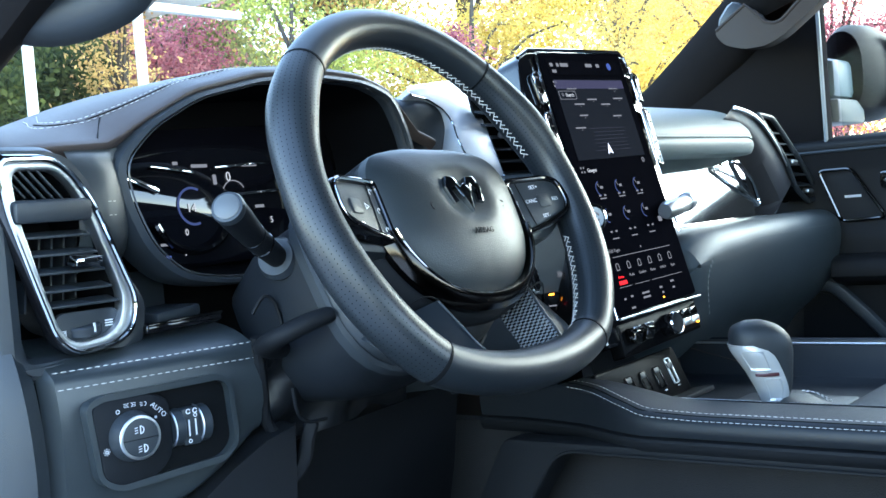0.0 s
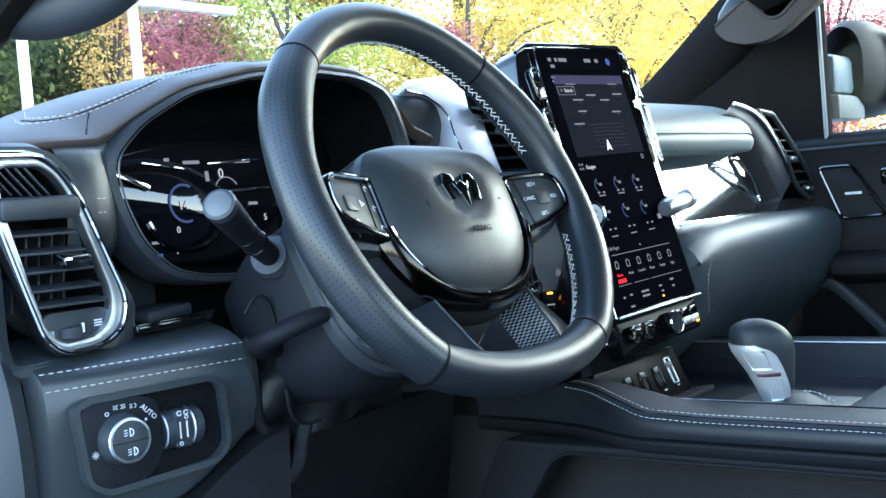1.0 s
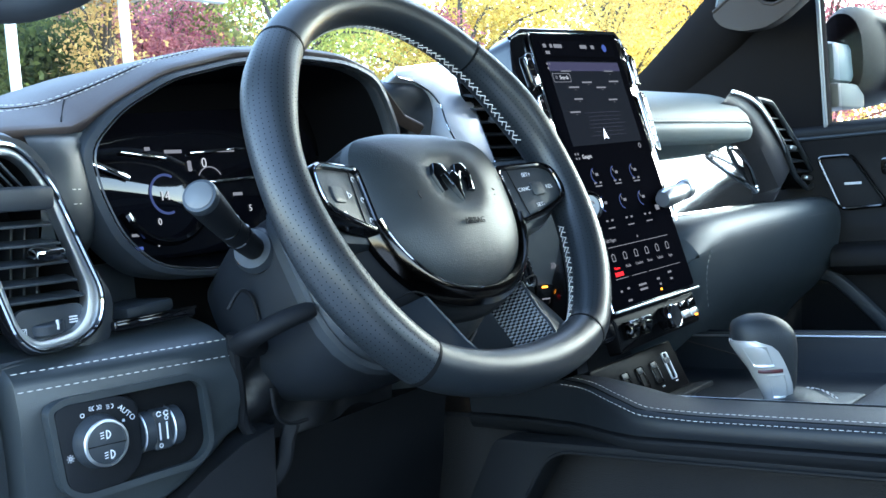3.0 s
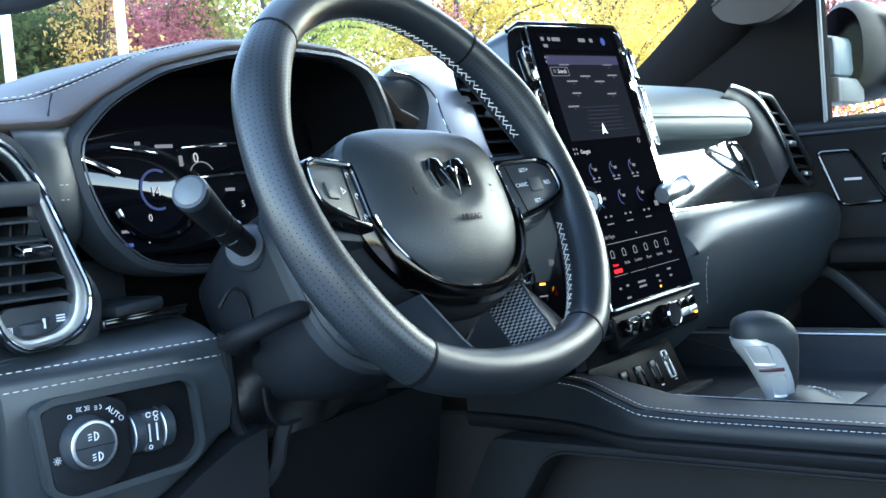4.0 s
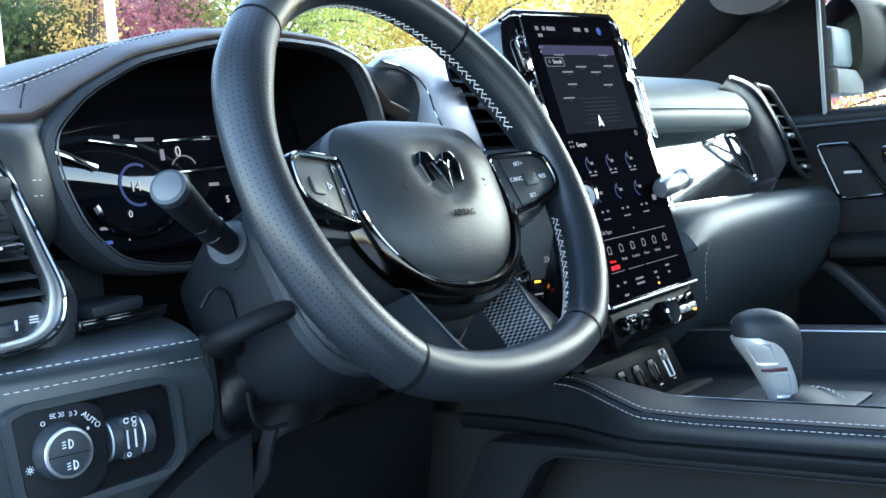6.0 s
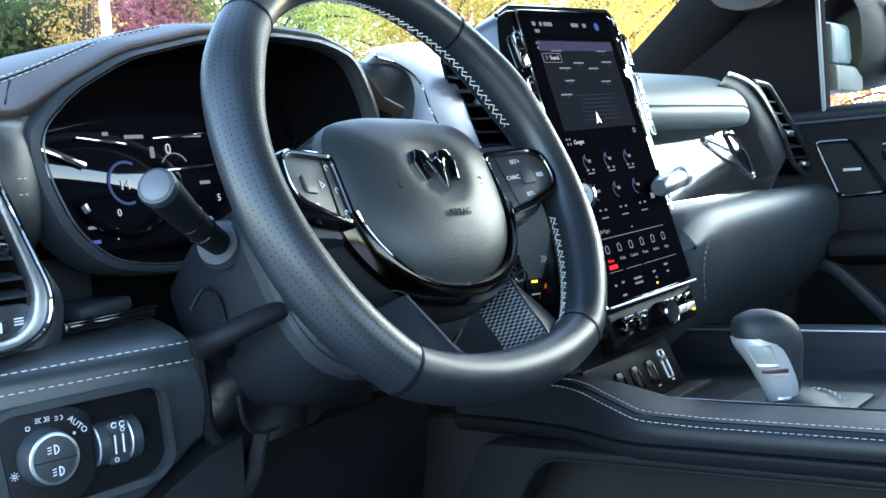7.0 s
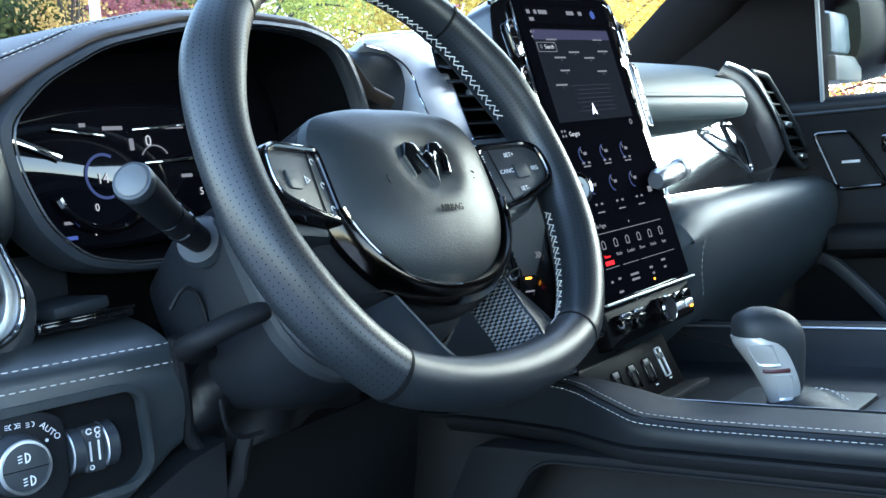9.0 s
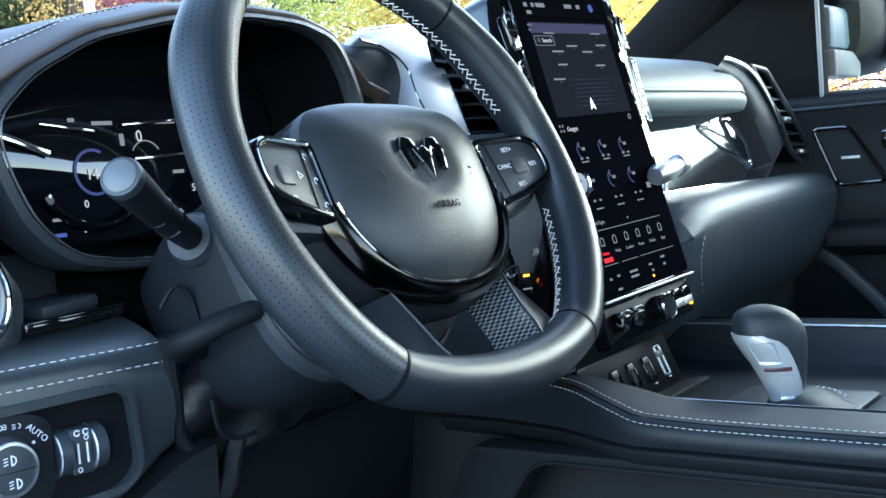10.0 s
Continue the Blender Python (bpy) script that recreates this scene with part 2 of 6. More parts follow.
def leaf_material(name, colour, spread, second=None):
    """Thin leaves: light passes through; tones change from clump to clump and a little from leaf to leaf."""
    m = bpy.data.materials.new(name)
    m.use_nodes = True
    nt = m.node_tree
    b = nt.nodes["Principled BSDF"]
    b.inputs["Roughness"].default_value = 0.7
    b.inputs["Specular IOR Level"].default_value = 0.2
    geo = nt.nodes.new("ShaderNodeNewGeometry")
    tc = nt.nodes.new("ShaderNodeTexCoord")
    clump = nt.nodes.new("ShaderNodeTexNoise")
    clump.inputs["Scale"].default_value, clump.inputs["Detail"].default_value = 0.9, 3
    nt.links.new(tc.outputs["Object"], clump.inputs["Vector"])
    add = nt.nodes.new("ShaderNodeMath")
    add.operation = "MULTIPLY_ADD"
    add.inputs[1].default_value = 0.30
    nt.links.new(geo.outputs["Random Per Island"], add.inputs[0])
    nt.links.new(clump.outputs[0], add.inputs[2])
    ramp = nt.nodes.new("ShaderNodeValToRGB")
    r, g, bl = colour
    ramp.color_ramp.elements[0].position, ramp.color_ramp.elements[1].position = 0.42, 0.88
    ramp.color_ramp.elements[0].color = (r * (1 - spread), g * (1 - spread * 0.8), bl, 1)
    ramp.color_ramp.elements[1].color = (*second, 1) if second else (min(1, r * (1 + spread)), min(1, g * (1 + spread * 1.2)), bl * 1.6, 1)
    nt.links.new(add.outputs[0], ramp.inputs[0])
    nt.links.new(ramp.outputs[0], b.inputs["Base Color"])
    tl = nt.nodes.new("ShaderNodeBsdfTranslucent")
    nt.links.new(ramp.outputs[0], tl.inputs[0])
    mix = nt.nodes.new("ShaderNodeMixShader")
    mix.inputs[0].default_value = 0.5
    nt.links.new(b.outputs[0], mix.inputs[1])
    nt.links.new(tl.outputs[0], mix.inputs[2])
    nt.links.new(mix.outputs[0], nt.nodes["Material Output"].inputs[0])
    return m


def carbon_material():
    m = material("carbon_weave", (0.03, 0.031, 0.034), 0.25, coat=0.4)
    nt = m.node_tree
    b = nt.nodes["Principled BSDF"]
    tc = nt.nodes.new("ShaderNodeTexCoord")
    rot = nt.nodes.new("ShaderNodeMapping")
    rot.inputs["Rotation"].default_value = (radians(20), 0, 0)
    rot.inputs["Scale"].default_value = (0, 560, 300)
    chk = nt.nodes.new("ShaderNodeTexChecker")
    chk.inputs["Scale"].default_value = 1.0
    chk.inputs[1].default_value, chk.inputs[2].default_value = (0.015, 0.016, 0.019, 1), (0.12, 0.125, 0.135, 1)
    nt.links.new(tc.outputs["Object"], rot.inputs[0])
    nt.links.new(rot.outputs[0], chk.inputs[0])
    nt.links.new(chk.outputs[0], b.inputs["Base Color"])
    return m


def perforated_material():
    """Fine leather with rows of pin holes."""
    m = material("perforated_leather", (0.013, 0.0165, 0.0205), 0.35, grain=0.08, grain_size=1500, bump_kind="voronoi", specular=0.55)
    nt = m.node_tree
    b = nt.nodes["Principled BSDF"]
    uv = nt.nodes.new("ShaderNodeUVMap")
    frac = nt.nodes.new("ShaderNodeVectorMath")
    frac.operation = "FRACTION"
    nt.links.new(uv.outputs[0], frac.inputs[0])
    dist = nt.nodes.new("ShaderNodeVectorMath")
    dist.operation = "DISTANCE"
    dist.inputs[1].default_value = (0.5, 0.5, 0.0)
    nt.links.new(frac.outputs[0], dist.inputs[0])
    hole = nt.nodes.new("ShaderNodeMath")
    hole.operation = "LESS_THAN"
    hole.inputs[1].default_value = 0.10
    nt.links.new(dist.outputs["Value"], hole.inputs[0])
    old = b.inputs["Base Color"].links[0].from_socket
    mix = nt.nodes.new("ShaderNodeMixRGB")
    mix.inputs[2].default_value = (0.006, 0.006, 0.007, 1)
    nt.links.new(hole.outputs[0], mix.inputs[0])
    nt.links.new(old, mix.inputs[1])
    nt.links.new(mix.outputs[0], b.inputs["Base Color"])
    inv = nt.nodes.new("ShaderNodeMath")
    inv.operation = "MULTIPLY_ADD"
    inv.inputs[1].default_value, inv.inputs[2].default_value = -0.5, 0.5
    nt.links.new(hole.outputs[0], inv.inputs[0])
    nt.links.new(inv.outputs[0], b.inputs["Specular IOR Level"])
    return m


GLASS = window_glass()
DOOR_GLASS = window_glass("door_glass", 0.002)
CARBON = carbon_material()
PERF = perforated_material()
CLUSTER_GLASS = material("instrument_glass", (0.004, 0.004, 0.006), 0.04, coat=0.3)
SCREEN = material("screen_glass", (0.003, 0.003, 0.0045), 0.05, coat=0.3)
SCREEN.node_tree.nodes["Principled BSDF"].inputs["Specular IOR Level"].default_value = 0.0
SCREEN.node_tree.nodes["Principled BSDF"].inputs["Coat Weight"].default_value = 0.0
MAP_BLUE = glow("map_blue", (0.026, 0.036, 0.072), 0.019)
MAP_BAR = glow("map_bar", (0.07, 0.07, 0.15), 0.07)
LIT_DIM = glow("lit_dim", (0.55, 0.58, 0.68), 0.038)
LIT_BLUE = glow("lit_blue", (0.08, 0.14, 0.5), 0.075)
GAUGE_BLUE = glow("gauge_blue", (0.10, 0.15, 0.42), 0.045)
LIT_RED = glow("lit_red", (1.0, 0.02, 0.03), 0.16)
LIT_AMBER = glow("lit_amber", (1.0, 0.35, 0.03), 0.5)
ROOF_TRIM = material("pillar_cloth", (0.0105, 0.0095, 0.0100), 0.9, grain=0.4, grain_size=1200, ior=1.15)
TRIM_GREY = material("satin_trim", (0.034, 0.034, 0.040), 0.48, grain=0.08, grain_size=1500)
# upper passenger pad: pale teal base holds the sky's sheen on black leather
SKYLIT_LEATHER = material("skylit_leather", (0.072, 0.108, 0.118), 0.58, grain=0.14, grain_size=1200, bump_kind="voronoi", specular=0.9)
# lower passenger pad: a dimmer copy, with less of that light in it
HALF_LIT_LEATHER = material("half_lit_leather", (0.034, 0.044, 0.050), 0.48, grain=0.14, grain_size=1200, bump_kind="voronoi", specular=0.6)
BLACK_SATIN = material("black_satin", (0.003, 0.003, 0.0035), 0.40, ior=1.12)
DOOR_TRIM = material("door_trim", (0.008, 0.008, 0.0095), 0.55, grain=0.2, grain_size=1300, specular=0.25)
GREY_TRIM = material("grey_trim", (0.024, 0.0145, 0.0105), 0.7, grain=0.2, grain_size=1500)
MIRROR_PAINT = material("dark_red_paint", (0.0050, 0.0022, 0.0030), 0.5, specular=0.05)
ASPHALT = material("pale_paving", (0.42, 0.42, 0.415), 0.9, grain=0.8, grain_size=60, stain=0.25, stain_size=0.8)
BARK = material("bark", (0.07, 0.055, 0.045), 0.9, grain=0.9, grain_size=40)
WHITE_FRAME = material("white_frame", (0.75, 0.76, 0.76), 0.45)
CONCRETE = material("pale_concrete", (0.5, 0.49, 0.47), 0.85, grain=0.5, grain_size=50)

REAR = lambda y: frame_of((0, y, 0), (1, 0, 0), (0, 0, 1))      # a plane facing the seats: local x, y are world x, z


def scaled(outline, k, kx=None):
    c = sum((Vector(p) for p in outline), Vector((0, 0))) / len(outline)
    return [Vector((c.x + (p[0] - c.x) * (kx or k), c.y + (p[1] - c.y) * k)) for p in outline]


def on(m, p, lift=0.0):
    return m @ Vector((p[0], p[1], lift))


# ---- the cabin's shell ----
floor = link("floor", block(1.75, 2.6, 0.04, at=(0.385, -0.3, 0.62)), CARPET)
tagged(floor, "black carpeted cabin floor", "floor", kind="structure")
firewall = link("wall_front", block(1.75, 0.05, 0.75, at=(0.385, 0.78, 1.0)), DARK)
tagged(firewall, "dark bulkhead behind the dashboard", "wall", kind="structure")
rear = link("wall_rear", block(1.75, 0.06, 0.75, 0.02, at=(0.385, -1.55, 1.0)), ROOF_TRIM)
tagged(rear, "dark rear cab wall", "wall", kind="structure")
roof = link("ceiling", shell([[(x, y, 1.88 - 0.10 * ((x - 0.385) / 0.85) ** 4 - 0.07 * max(0, (y + 0.1)) ** 2 * 4) for y in (-1.55, -1.0, -0.5, -0.1, 0.05)] for x in np.linspace(-0.33, 1.08, 9)], 0.03), CLOTH)
tagged(roof, "dark cloth headliner", "ceiling", kind="structure")
# unseen side, added to darken the cabin and what the screen mirrors
side = thing("wall_side", "plain dark side added out of view behind the passenger door", "wall", kind="structure")
for nm, sy, sz, y, z in (("lower_side", 1.24, 0.78, -0.93, 1.01), ("roof_rail", 1.60, 0.09, -0.75, 1.80), ("rear_side", 0.82, 0.36, -1.14, 1.575)):
    part(nm, block(0.06, sy, sz, 0.015, at=(1.14, y, z)), ROOF_TRIM, side)
# unseen side, added to hold back light from the driver's opening
left_side = thing("wall_left", "plain dark side added out of view behind the open driver's door", "wall", kind="structure")
for nm, sy, sz, y, z in (("rear_side", 0.93, 1.25, -1.085, 1.22), ("sill", 1.20, 0.30, -0.02, 0.75)):
    part(nm, block(0.06, sy, sz, 0.015, at=(-0.40, y, z)), ROOF_TRIM, left_side)
# windscreen, from the cowl up to the roof's front edge
glass = link("window_1", loft([[(x, 0.86 - 0.80 * v - 0.06 * abs((x - 0.385) / 0.8) ** 2, 1.40 + 0.42 * v) for v in (0, 0.5, 1)] for x in np.linspace(-0.4, 1.17, 8)]), GLASS)
tagged(glass, "clear raked windscreen", "windscreen", kind="structure")
glass.visible_shadow = False


def a_pillar(name, side, points, label):
    """A raked pillar: a flattened bar along the windscreen's edge."""
    ob = link(name, tube(spline(points, 12), [0.055 - 0.012 * i / 11 for i in range(12)], 12, squash=0.62, up=(side, 0.4, 0.2)), ROOF_TRIM)
    return tagged(ob, label, "pillar", kind="structure")


# ---- dashboard ----
dash = thing("dashboard", "black soft-touch dashboard with pale contrast stitching", "dashboard", at=(0, 0, 0))

XS = [-0.335, -0.30, -0.25, -0.20, -0.165, -0.11, -0.03, 0.05, 0.11, 0.155, 0.178, 0.20, 0.23]
LIP = [1.396, 1.412, 1.417, 1.420, 1.440, 1.466, 1.484, 1.490, 1.487, 1.474, 1.452, 1.43, 1.42]
TOP = [1.405, 1.425, 1.438, 1.450, 1.462, 1.480, 1.497, 1.502, 1.497, 1.485, 1.470, 1.455, 1.445]


def pad_section(x, lip, top):
    pts = [(x, 0.205, lip - 0.008), (x, 0.197, lip), (x, 0.203, lip + 0.006), (x, 0.235, (lip * 0.4 + top * 0.6) + 0.004), (x, 0.29, top),
           (x, 0.40, top - 0.002), (x, 0.58, top - 0.025), (x, 0.80, 1.40)]
    return spline(pts, 22)


def hood_at(x):
    return float(np.interp(x, XS, LIP)), float(np.interp(x, XS, TOP))


fine = sorted(set(list(np.linspace(-0.335, 0.23, 40))))
part("upper_pad", loft([pad_section(x, *hood_at(x)) for x in fine]), PAD, dash, "soft black pad over the instruments")
part("cowl_pad", loft([spline([(x, 0.30, 1.43), (x, 0.40, 1.44), (x, 0.60, 1.435), (x, 0.80, 1.40)], 8) for x in np.linspace(0.22, 1.1, 10)]), PAD, dash)


def on_pad(x, y, lift=0.0008):
    """A place on the pad's skin."""
    prof = pad_section(x, *hood_at(x))
    prof = prof[min(range(len(prof)), key=lambda i: prof[i].y):]
    return (x, y, float(np.interp(y, [p.y for p in prof], [p.z for p in prof])) + lift)


SEAM_OUT = [(-0.195, 0.33), (-0.2165, 0.290), (-0.2335, 0.2616), (-0.2385, 0.2437), (-0.2290, 0.2350), (-0.2064, 0.2335), (-0.187, 0.2288), (-0.168, 0.2235), (-0.1477, 0.2208), (-0.126, 0.2195), (-0.096, 0.2197), (-0.06, 0.2210), (-0.0276, 0.2220), (0.03, 0.224), (0.10, 0.226)]
SEAM_IN = [(-0.178, 0.335), (-0.200, 0.300), (-0.2165, 0.272), (-0.2150, 0.2540), (-0.2060, 0.2470), (-0.194, 0.2415), (-0.1763, 0.2345), (-0.1577, 0.2300), (-0.1353, 0.2290), (-0.1127, 0.2290), (-0.0747, 0.2310), (-0.0403, 0.2325), (0.03, 0.235), (0.10, 0.237)]
for line in (SEAM_OUT, SEAM_IN):
    stitches("stitching", [on_pad(p.x, p.y) for p in spline([(x, y, 0) for x, y in line], 120)], dash, 0.0040, 0.0020, 0.00040)
part("pad_seam", tube([on_pad((a[0] + b[0]) / 2, (a[1] + b[1]) / 2, 0.0002) for a, b in zip(SEAM_OUT[2:], SEAM_IN[2:])], 0.0007, 6), DARK, dash)
part("pad_seam", tube([on_pad(x, y, 0.0001) for x, y in ((-0.187, 0.2280), (-0.192, 0.2225), (-0.197, 0.2172), (-0.2015, 0.212), (-0.2056, 0.2074), (-0.209, 0.203))], 0.0008, 6), DARK, dash)

# left end: the rounded end cap beside the door opening
ENDX = [-0.36, -0.352, -0.335, -0.315, -0.30]
part("end_panel", loft([spline([(x, 0.60, 1.40), (x, 0.33 - d, 1.412 - e), (x, 0.235 - d, 1.40 - e), (x, 0.205 - d, 1.36), (x, 0.195 - d, 1.29), (x, 0.178 - d, 1.24), (x, 0.170 - d, 1.19), (x, 0.172 - d, 1.13), (x, 0.19 - d, 0.98)], 26)
                        for x, d, e in zip(ENDX, (-0.08, -0.03, -0.005, 0.004, -0.004), (0.05, 0.02, 0.004, 0, 0))]), PLASTIC, dash, "grained black plastic end cap")
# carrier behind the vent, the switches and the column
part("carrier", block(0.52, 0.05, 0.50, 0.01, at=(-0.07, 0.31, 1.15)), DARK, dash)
VS = rounded([(-0.325, 1.418), (-0.262, 1.418), (-0.236, 1.395), (-0.205, 1.32), (-0.186, 1.29), (-0.192, 1.255), (-0.22, 1.24), (-0.325, 1.238)], 0.012)
part("vent_surround", slab(VS, 0.05, 0.012, [Vector((-0.262 + (p.x + 0.262) * 0.62, 1.330 + (p.y - 1.330) * 0.80)) for p in VS]), PLASTIC, dash, m=REAR(0.232))
# bridge between vent and cluster, with its own short seam
part("bridge", loft([spline([(x, 0.26, 1.43), (x, 0.205, 1.42), (x, 0.190 + d, 1.395), (x, 0.186 + d, 1.36), (x, 0.195 + d, 1.33), (x, 0.24, 1.31)], 14) for x, d in ((-0.245, 0.0), (-0.225, -0.003), (-0.205, 0.0), (-0.19, 0.012))]), LEATHER, dash)
for z in (1.373, 1.362):
    stitches("stitching", [(-0.229 + 0.03 * i / 8, 0.1835 + 0.004 * abs(i - 3) / 4, z) for i in range(9)], dash, 0.0036, 0.002, 0.0005)

# lower driver's panel with the switches
PX = [-0.296, -0.29, -0.26, -0.22, -0.18, -0.15, -0.116, -0.109]
PY = [0.185, 0.170, 0.164, 0.157, 0.150, 0.1445, 0.138, 0.150]


def panel_y(x):
    return float(np.interp(x, PX, PY))


def panel_section(x):
    y = panel_y(x)
    low = 1.118 + 0.045 * max(0.0, min(1.0, (x + 0.20) / 0.08)) ** 1.5
    return spline([(x, y + 0.075, 1.268), (x, y + 0.03, 1.2575), (x, y + 0.006, 1.2445), (x, y, 1.232), (x, y - 0.003, 1.20), (x, y, low + 0.025), (x, y + 0.008, low + 0.008), (x, y + 0.05, low)], 26)


part("lower_panel", loft([panel_section(x) for x in sorted(set(list(np.linspace(-0.296, -0.109, 26)) + PX))]), LEATHER, dash, "leather-wrapped lower panel with twin stitching")
for dy, z in ((0.0055, 1.2450), (-0.0006, 1.2322)):
    stitches("stitching", [(x, panel_y(x) + dy - 0.0004, z + 0.0006) for x in np.linspace(-0.289, -0.1125, 30)], dash, 0.0046, 0.0022, 0.00045)
seam = tube([(x, panel_y(x) + 0.0022, 1.2388) for x in np.linspace(-0.289, -0.1125, 24)], 0.0006, 6)
part("seam", seam, DARK, dash)
# knee panels, post and web: shade under the dash is in their colours
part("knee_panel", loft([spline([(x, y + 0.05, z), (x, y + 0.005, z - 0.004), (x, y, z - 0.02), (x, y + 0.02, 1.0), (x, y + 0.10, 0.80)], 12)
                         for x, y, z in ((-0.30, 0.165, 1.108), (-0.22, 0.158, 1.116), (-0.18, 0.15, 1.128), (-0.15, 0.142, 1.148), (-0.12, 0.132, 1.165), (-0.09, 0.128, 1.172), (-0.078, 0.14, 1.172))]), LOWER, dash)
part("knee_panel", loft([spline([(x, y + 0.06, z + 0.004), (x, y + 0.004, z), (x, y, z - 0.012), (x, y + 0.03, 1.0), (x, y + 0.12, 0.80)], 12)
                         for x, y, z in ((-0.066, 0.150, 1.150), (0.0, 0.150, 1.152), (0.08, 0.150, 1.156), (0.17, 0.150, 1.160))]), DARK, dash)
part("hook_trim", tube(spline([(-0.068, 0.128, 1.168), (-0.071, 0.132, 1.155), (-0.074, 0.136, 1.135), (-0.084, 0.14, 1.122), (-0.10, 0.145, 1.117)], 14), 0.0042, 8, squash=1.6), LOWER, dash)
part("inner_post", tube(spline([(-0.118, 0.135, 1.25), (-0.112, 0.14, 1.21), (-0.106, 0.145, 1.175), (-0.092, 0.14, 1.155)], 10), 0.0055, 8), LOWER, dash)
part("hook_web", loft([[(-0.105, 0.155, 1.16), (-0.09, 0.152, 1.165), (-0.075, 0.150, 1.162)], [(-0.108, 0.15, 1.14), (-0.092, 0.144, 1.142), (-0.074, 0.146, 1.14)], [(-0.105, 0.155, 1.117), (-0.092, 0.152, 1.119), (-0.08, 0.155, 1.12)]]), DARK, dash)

# open tray under the instruments with a gloss front bar
tray = thing("dash_tray", "small open tray below the instruments with a gloss black edge", "tray", at=(-0.16, 0.2, 1.262))
part("edge_bar", block(0.072, 0.010, 0.0085, 0.003), GLOSS, tray, m=pose(0, -0.022, 0.006, 0, -3, -10))
part("edge_line", block(0.070, 0.002, 0.0022, 0.0008), BLACK_CHROME, tray, m=pose(0, -0.0275, 0.0092, 0, -3, -10))
part("bed", block(0.085, 0.07, 0.006, 0.002), DARK, tray, m=pose(0.0, 0.02, 0.004))
part("back", block(0.085, 0.006, 0.05, 0.002), PLASTIC, tray, m=pose(0.0, 0.055, 0.025))
part("divider", block(0.05, 0.05, 0.010, 0.003), PLASTIC, tray, m=pose(0.012, 0.022, 0.012, 0, -4, 4))

# ---- instrument cluster ----
cluster = thing("instrument_cluster", "digital instrument cluster under a deep black hood, lit", "instrument cluster", at=(0, 0.2, 1.38))
RIM_XZ = [(-0.193, 1.404), (-0.160, 1.434), (-0.107, 1.460), (-0.03, 1.477), (0.05, 1.483), (0.11, 1.480), (0.152, 1.467), (0.172, 1.43), (0.180, 1.40), (0.168, 1.35), (0.13, 1.312),
          (0.0, 1.296), (-0.10, 1.300), (-0.140, 1.308), (-0.170, 1.333), (-0.188, 1.372)]
rim_pts = [Vector(p) for p in rounded(RIM_XZ, 0.016, 4)]
base = Vector((0, 0.2, 1.38))


def ring_at(k, y, n=None):
    return [Vector((p.x, y, p.y)) - base for p in scaled(rim_pts, k)]


part("bezel", loft([ring_at(1.075, 0.225), ring_at(1.07, 0.203), ring_at(1.045, 0.193), ring_at(1.01, 0.191), ring_at(0.985, 0.197), ring_at(0.975, 0.215)], close_v=True), PLASTIC, cluster, "satin black bezel")
part("bezel_line", loft([ring_at(0.992, 0.1935), ring_at(0.985, 0.1925), ring_at(0.978, 0.1955)], close_v=True), material("bezel_sheen", (0.05, 0.052, 0.055), 0.22), cluster)
HOOD = material("hood_flock", (0.0050, 0.0050, 0.0056), 1.0, specular=0.0)
part("hood_back", slab([Vector((p.x, p.y - 1.38)) for p in scaled(rim_pts, 0.97)], 0.004), HOOD, cluster, m=pose(0, 0.094, 0) @ frame_of((0, 0, 0), (1, 0, 0), (0, 0, 1)))
part("hood_inside", loft([ring_at(0.98, 0.205), ring_at(0.93, 0.24), ring_at(0.89, 0.285)], close_v=True), HOOD, cluster)
DISP = frame_of((-0.005, 0.283, 1.375), (1, 0, 0), (0, 0.10, 1))
disp_local = Matrix.Translation(-base) @ DISP
part("display", slab(rounded([(-0.165, 0.02), (-0.12, 0.065), (0.12, 0.075), (0.16, 0.03), (0.13, -0.062), (-0.12, -0.068)], 0.02), 0.004, 0.001), CLUSTER_GLASS, cluster, "glossy black display", m=disp_local)


def mark(name, w, h, x, y, parent, mat, fr, lift=0.0012, r=0.0, turn=0.0):
    return part(name, slab(rect(w, h, r), 0.0004), mat, parent, m=fr @ pose(x, y, lift, 0, 0, turn))


def arc(r, a0, a1, width, n=18):
    out = [(r * math.cos(radians(a0 + (a1 - a0) * k / n)), r * math.sin(radians(a0 + (a1 - a0) * k / n))) for k in range(n + 1)]
    inn = [((r - width) * math.cos(radians(a1 + (a0 - a1) * k / n)), (r - width) * math.sin(radians(a1 + (a0 - a1) * k / n))) for k in range(n + 1)]
    return out + inn


def lit_words(text, size, x, y, parent, fr, mat=None, lift=0.0052, turn=0.0):
    return words("lettering", text, size, parent, mat or WHITE_MARK, fr @ pose(x, y, lift, 0, 0, turn), 0.0001)


lit_words("P", 0.010, -0.066, -0.052, cluster, disp_local)
lit_words("0", 0.009, -0.062, -0.033, cluster, disp_local)
lit_words("14", 0.012, -0.052, -0.010, cluster, disp_local)
lit_words("0", 0.014, 0.000, 0.019, cluster, disp_local)
lit_words("5", 0.009, 0.050, -0.027, cluster, disp_local)
part("gauge_arc", slab(arc(0.019, 60, 290, 0.0024), 0.0004), GAUGE_BLUE, cluster, m=disp_local @ pose(-0.05, -0.008, 0.005))
part("gauge_arc", slab(arc(0.016, 30, 150, 0.001), 0.0004), LIT_DIM, cluster, m=disp_local @ pose(0.005, 0.0, 0.005))
mark("fuel_icon", 0.0045, 0.010, -0.018, 0.017, cluster, LIT_DIM, disp_local, 0.005, 0.001)
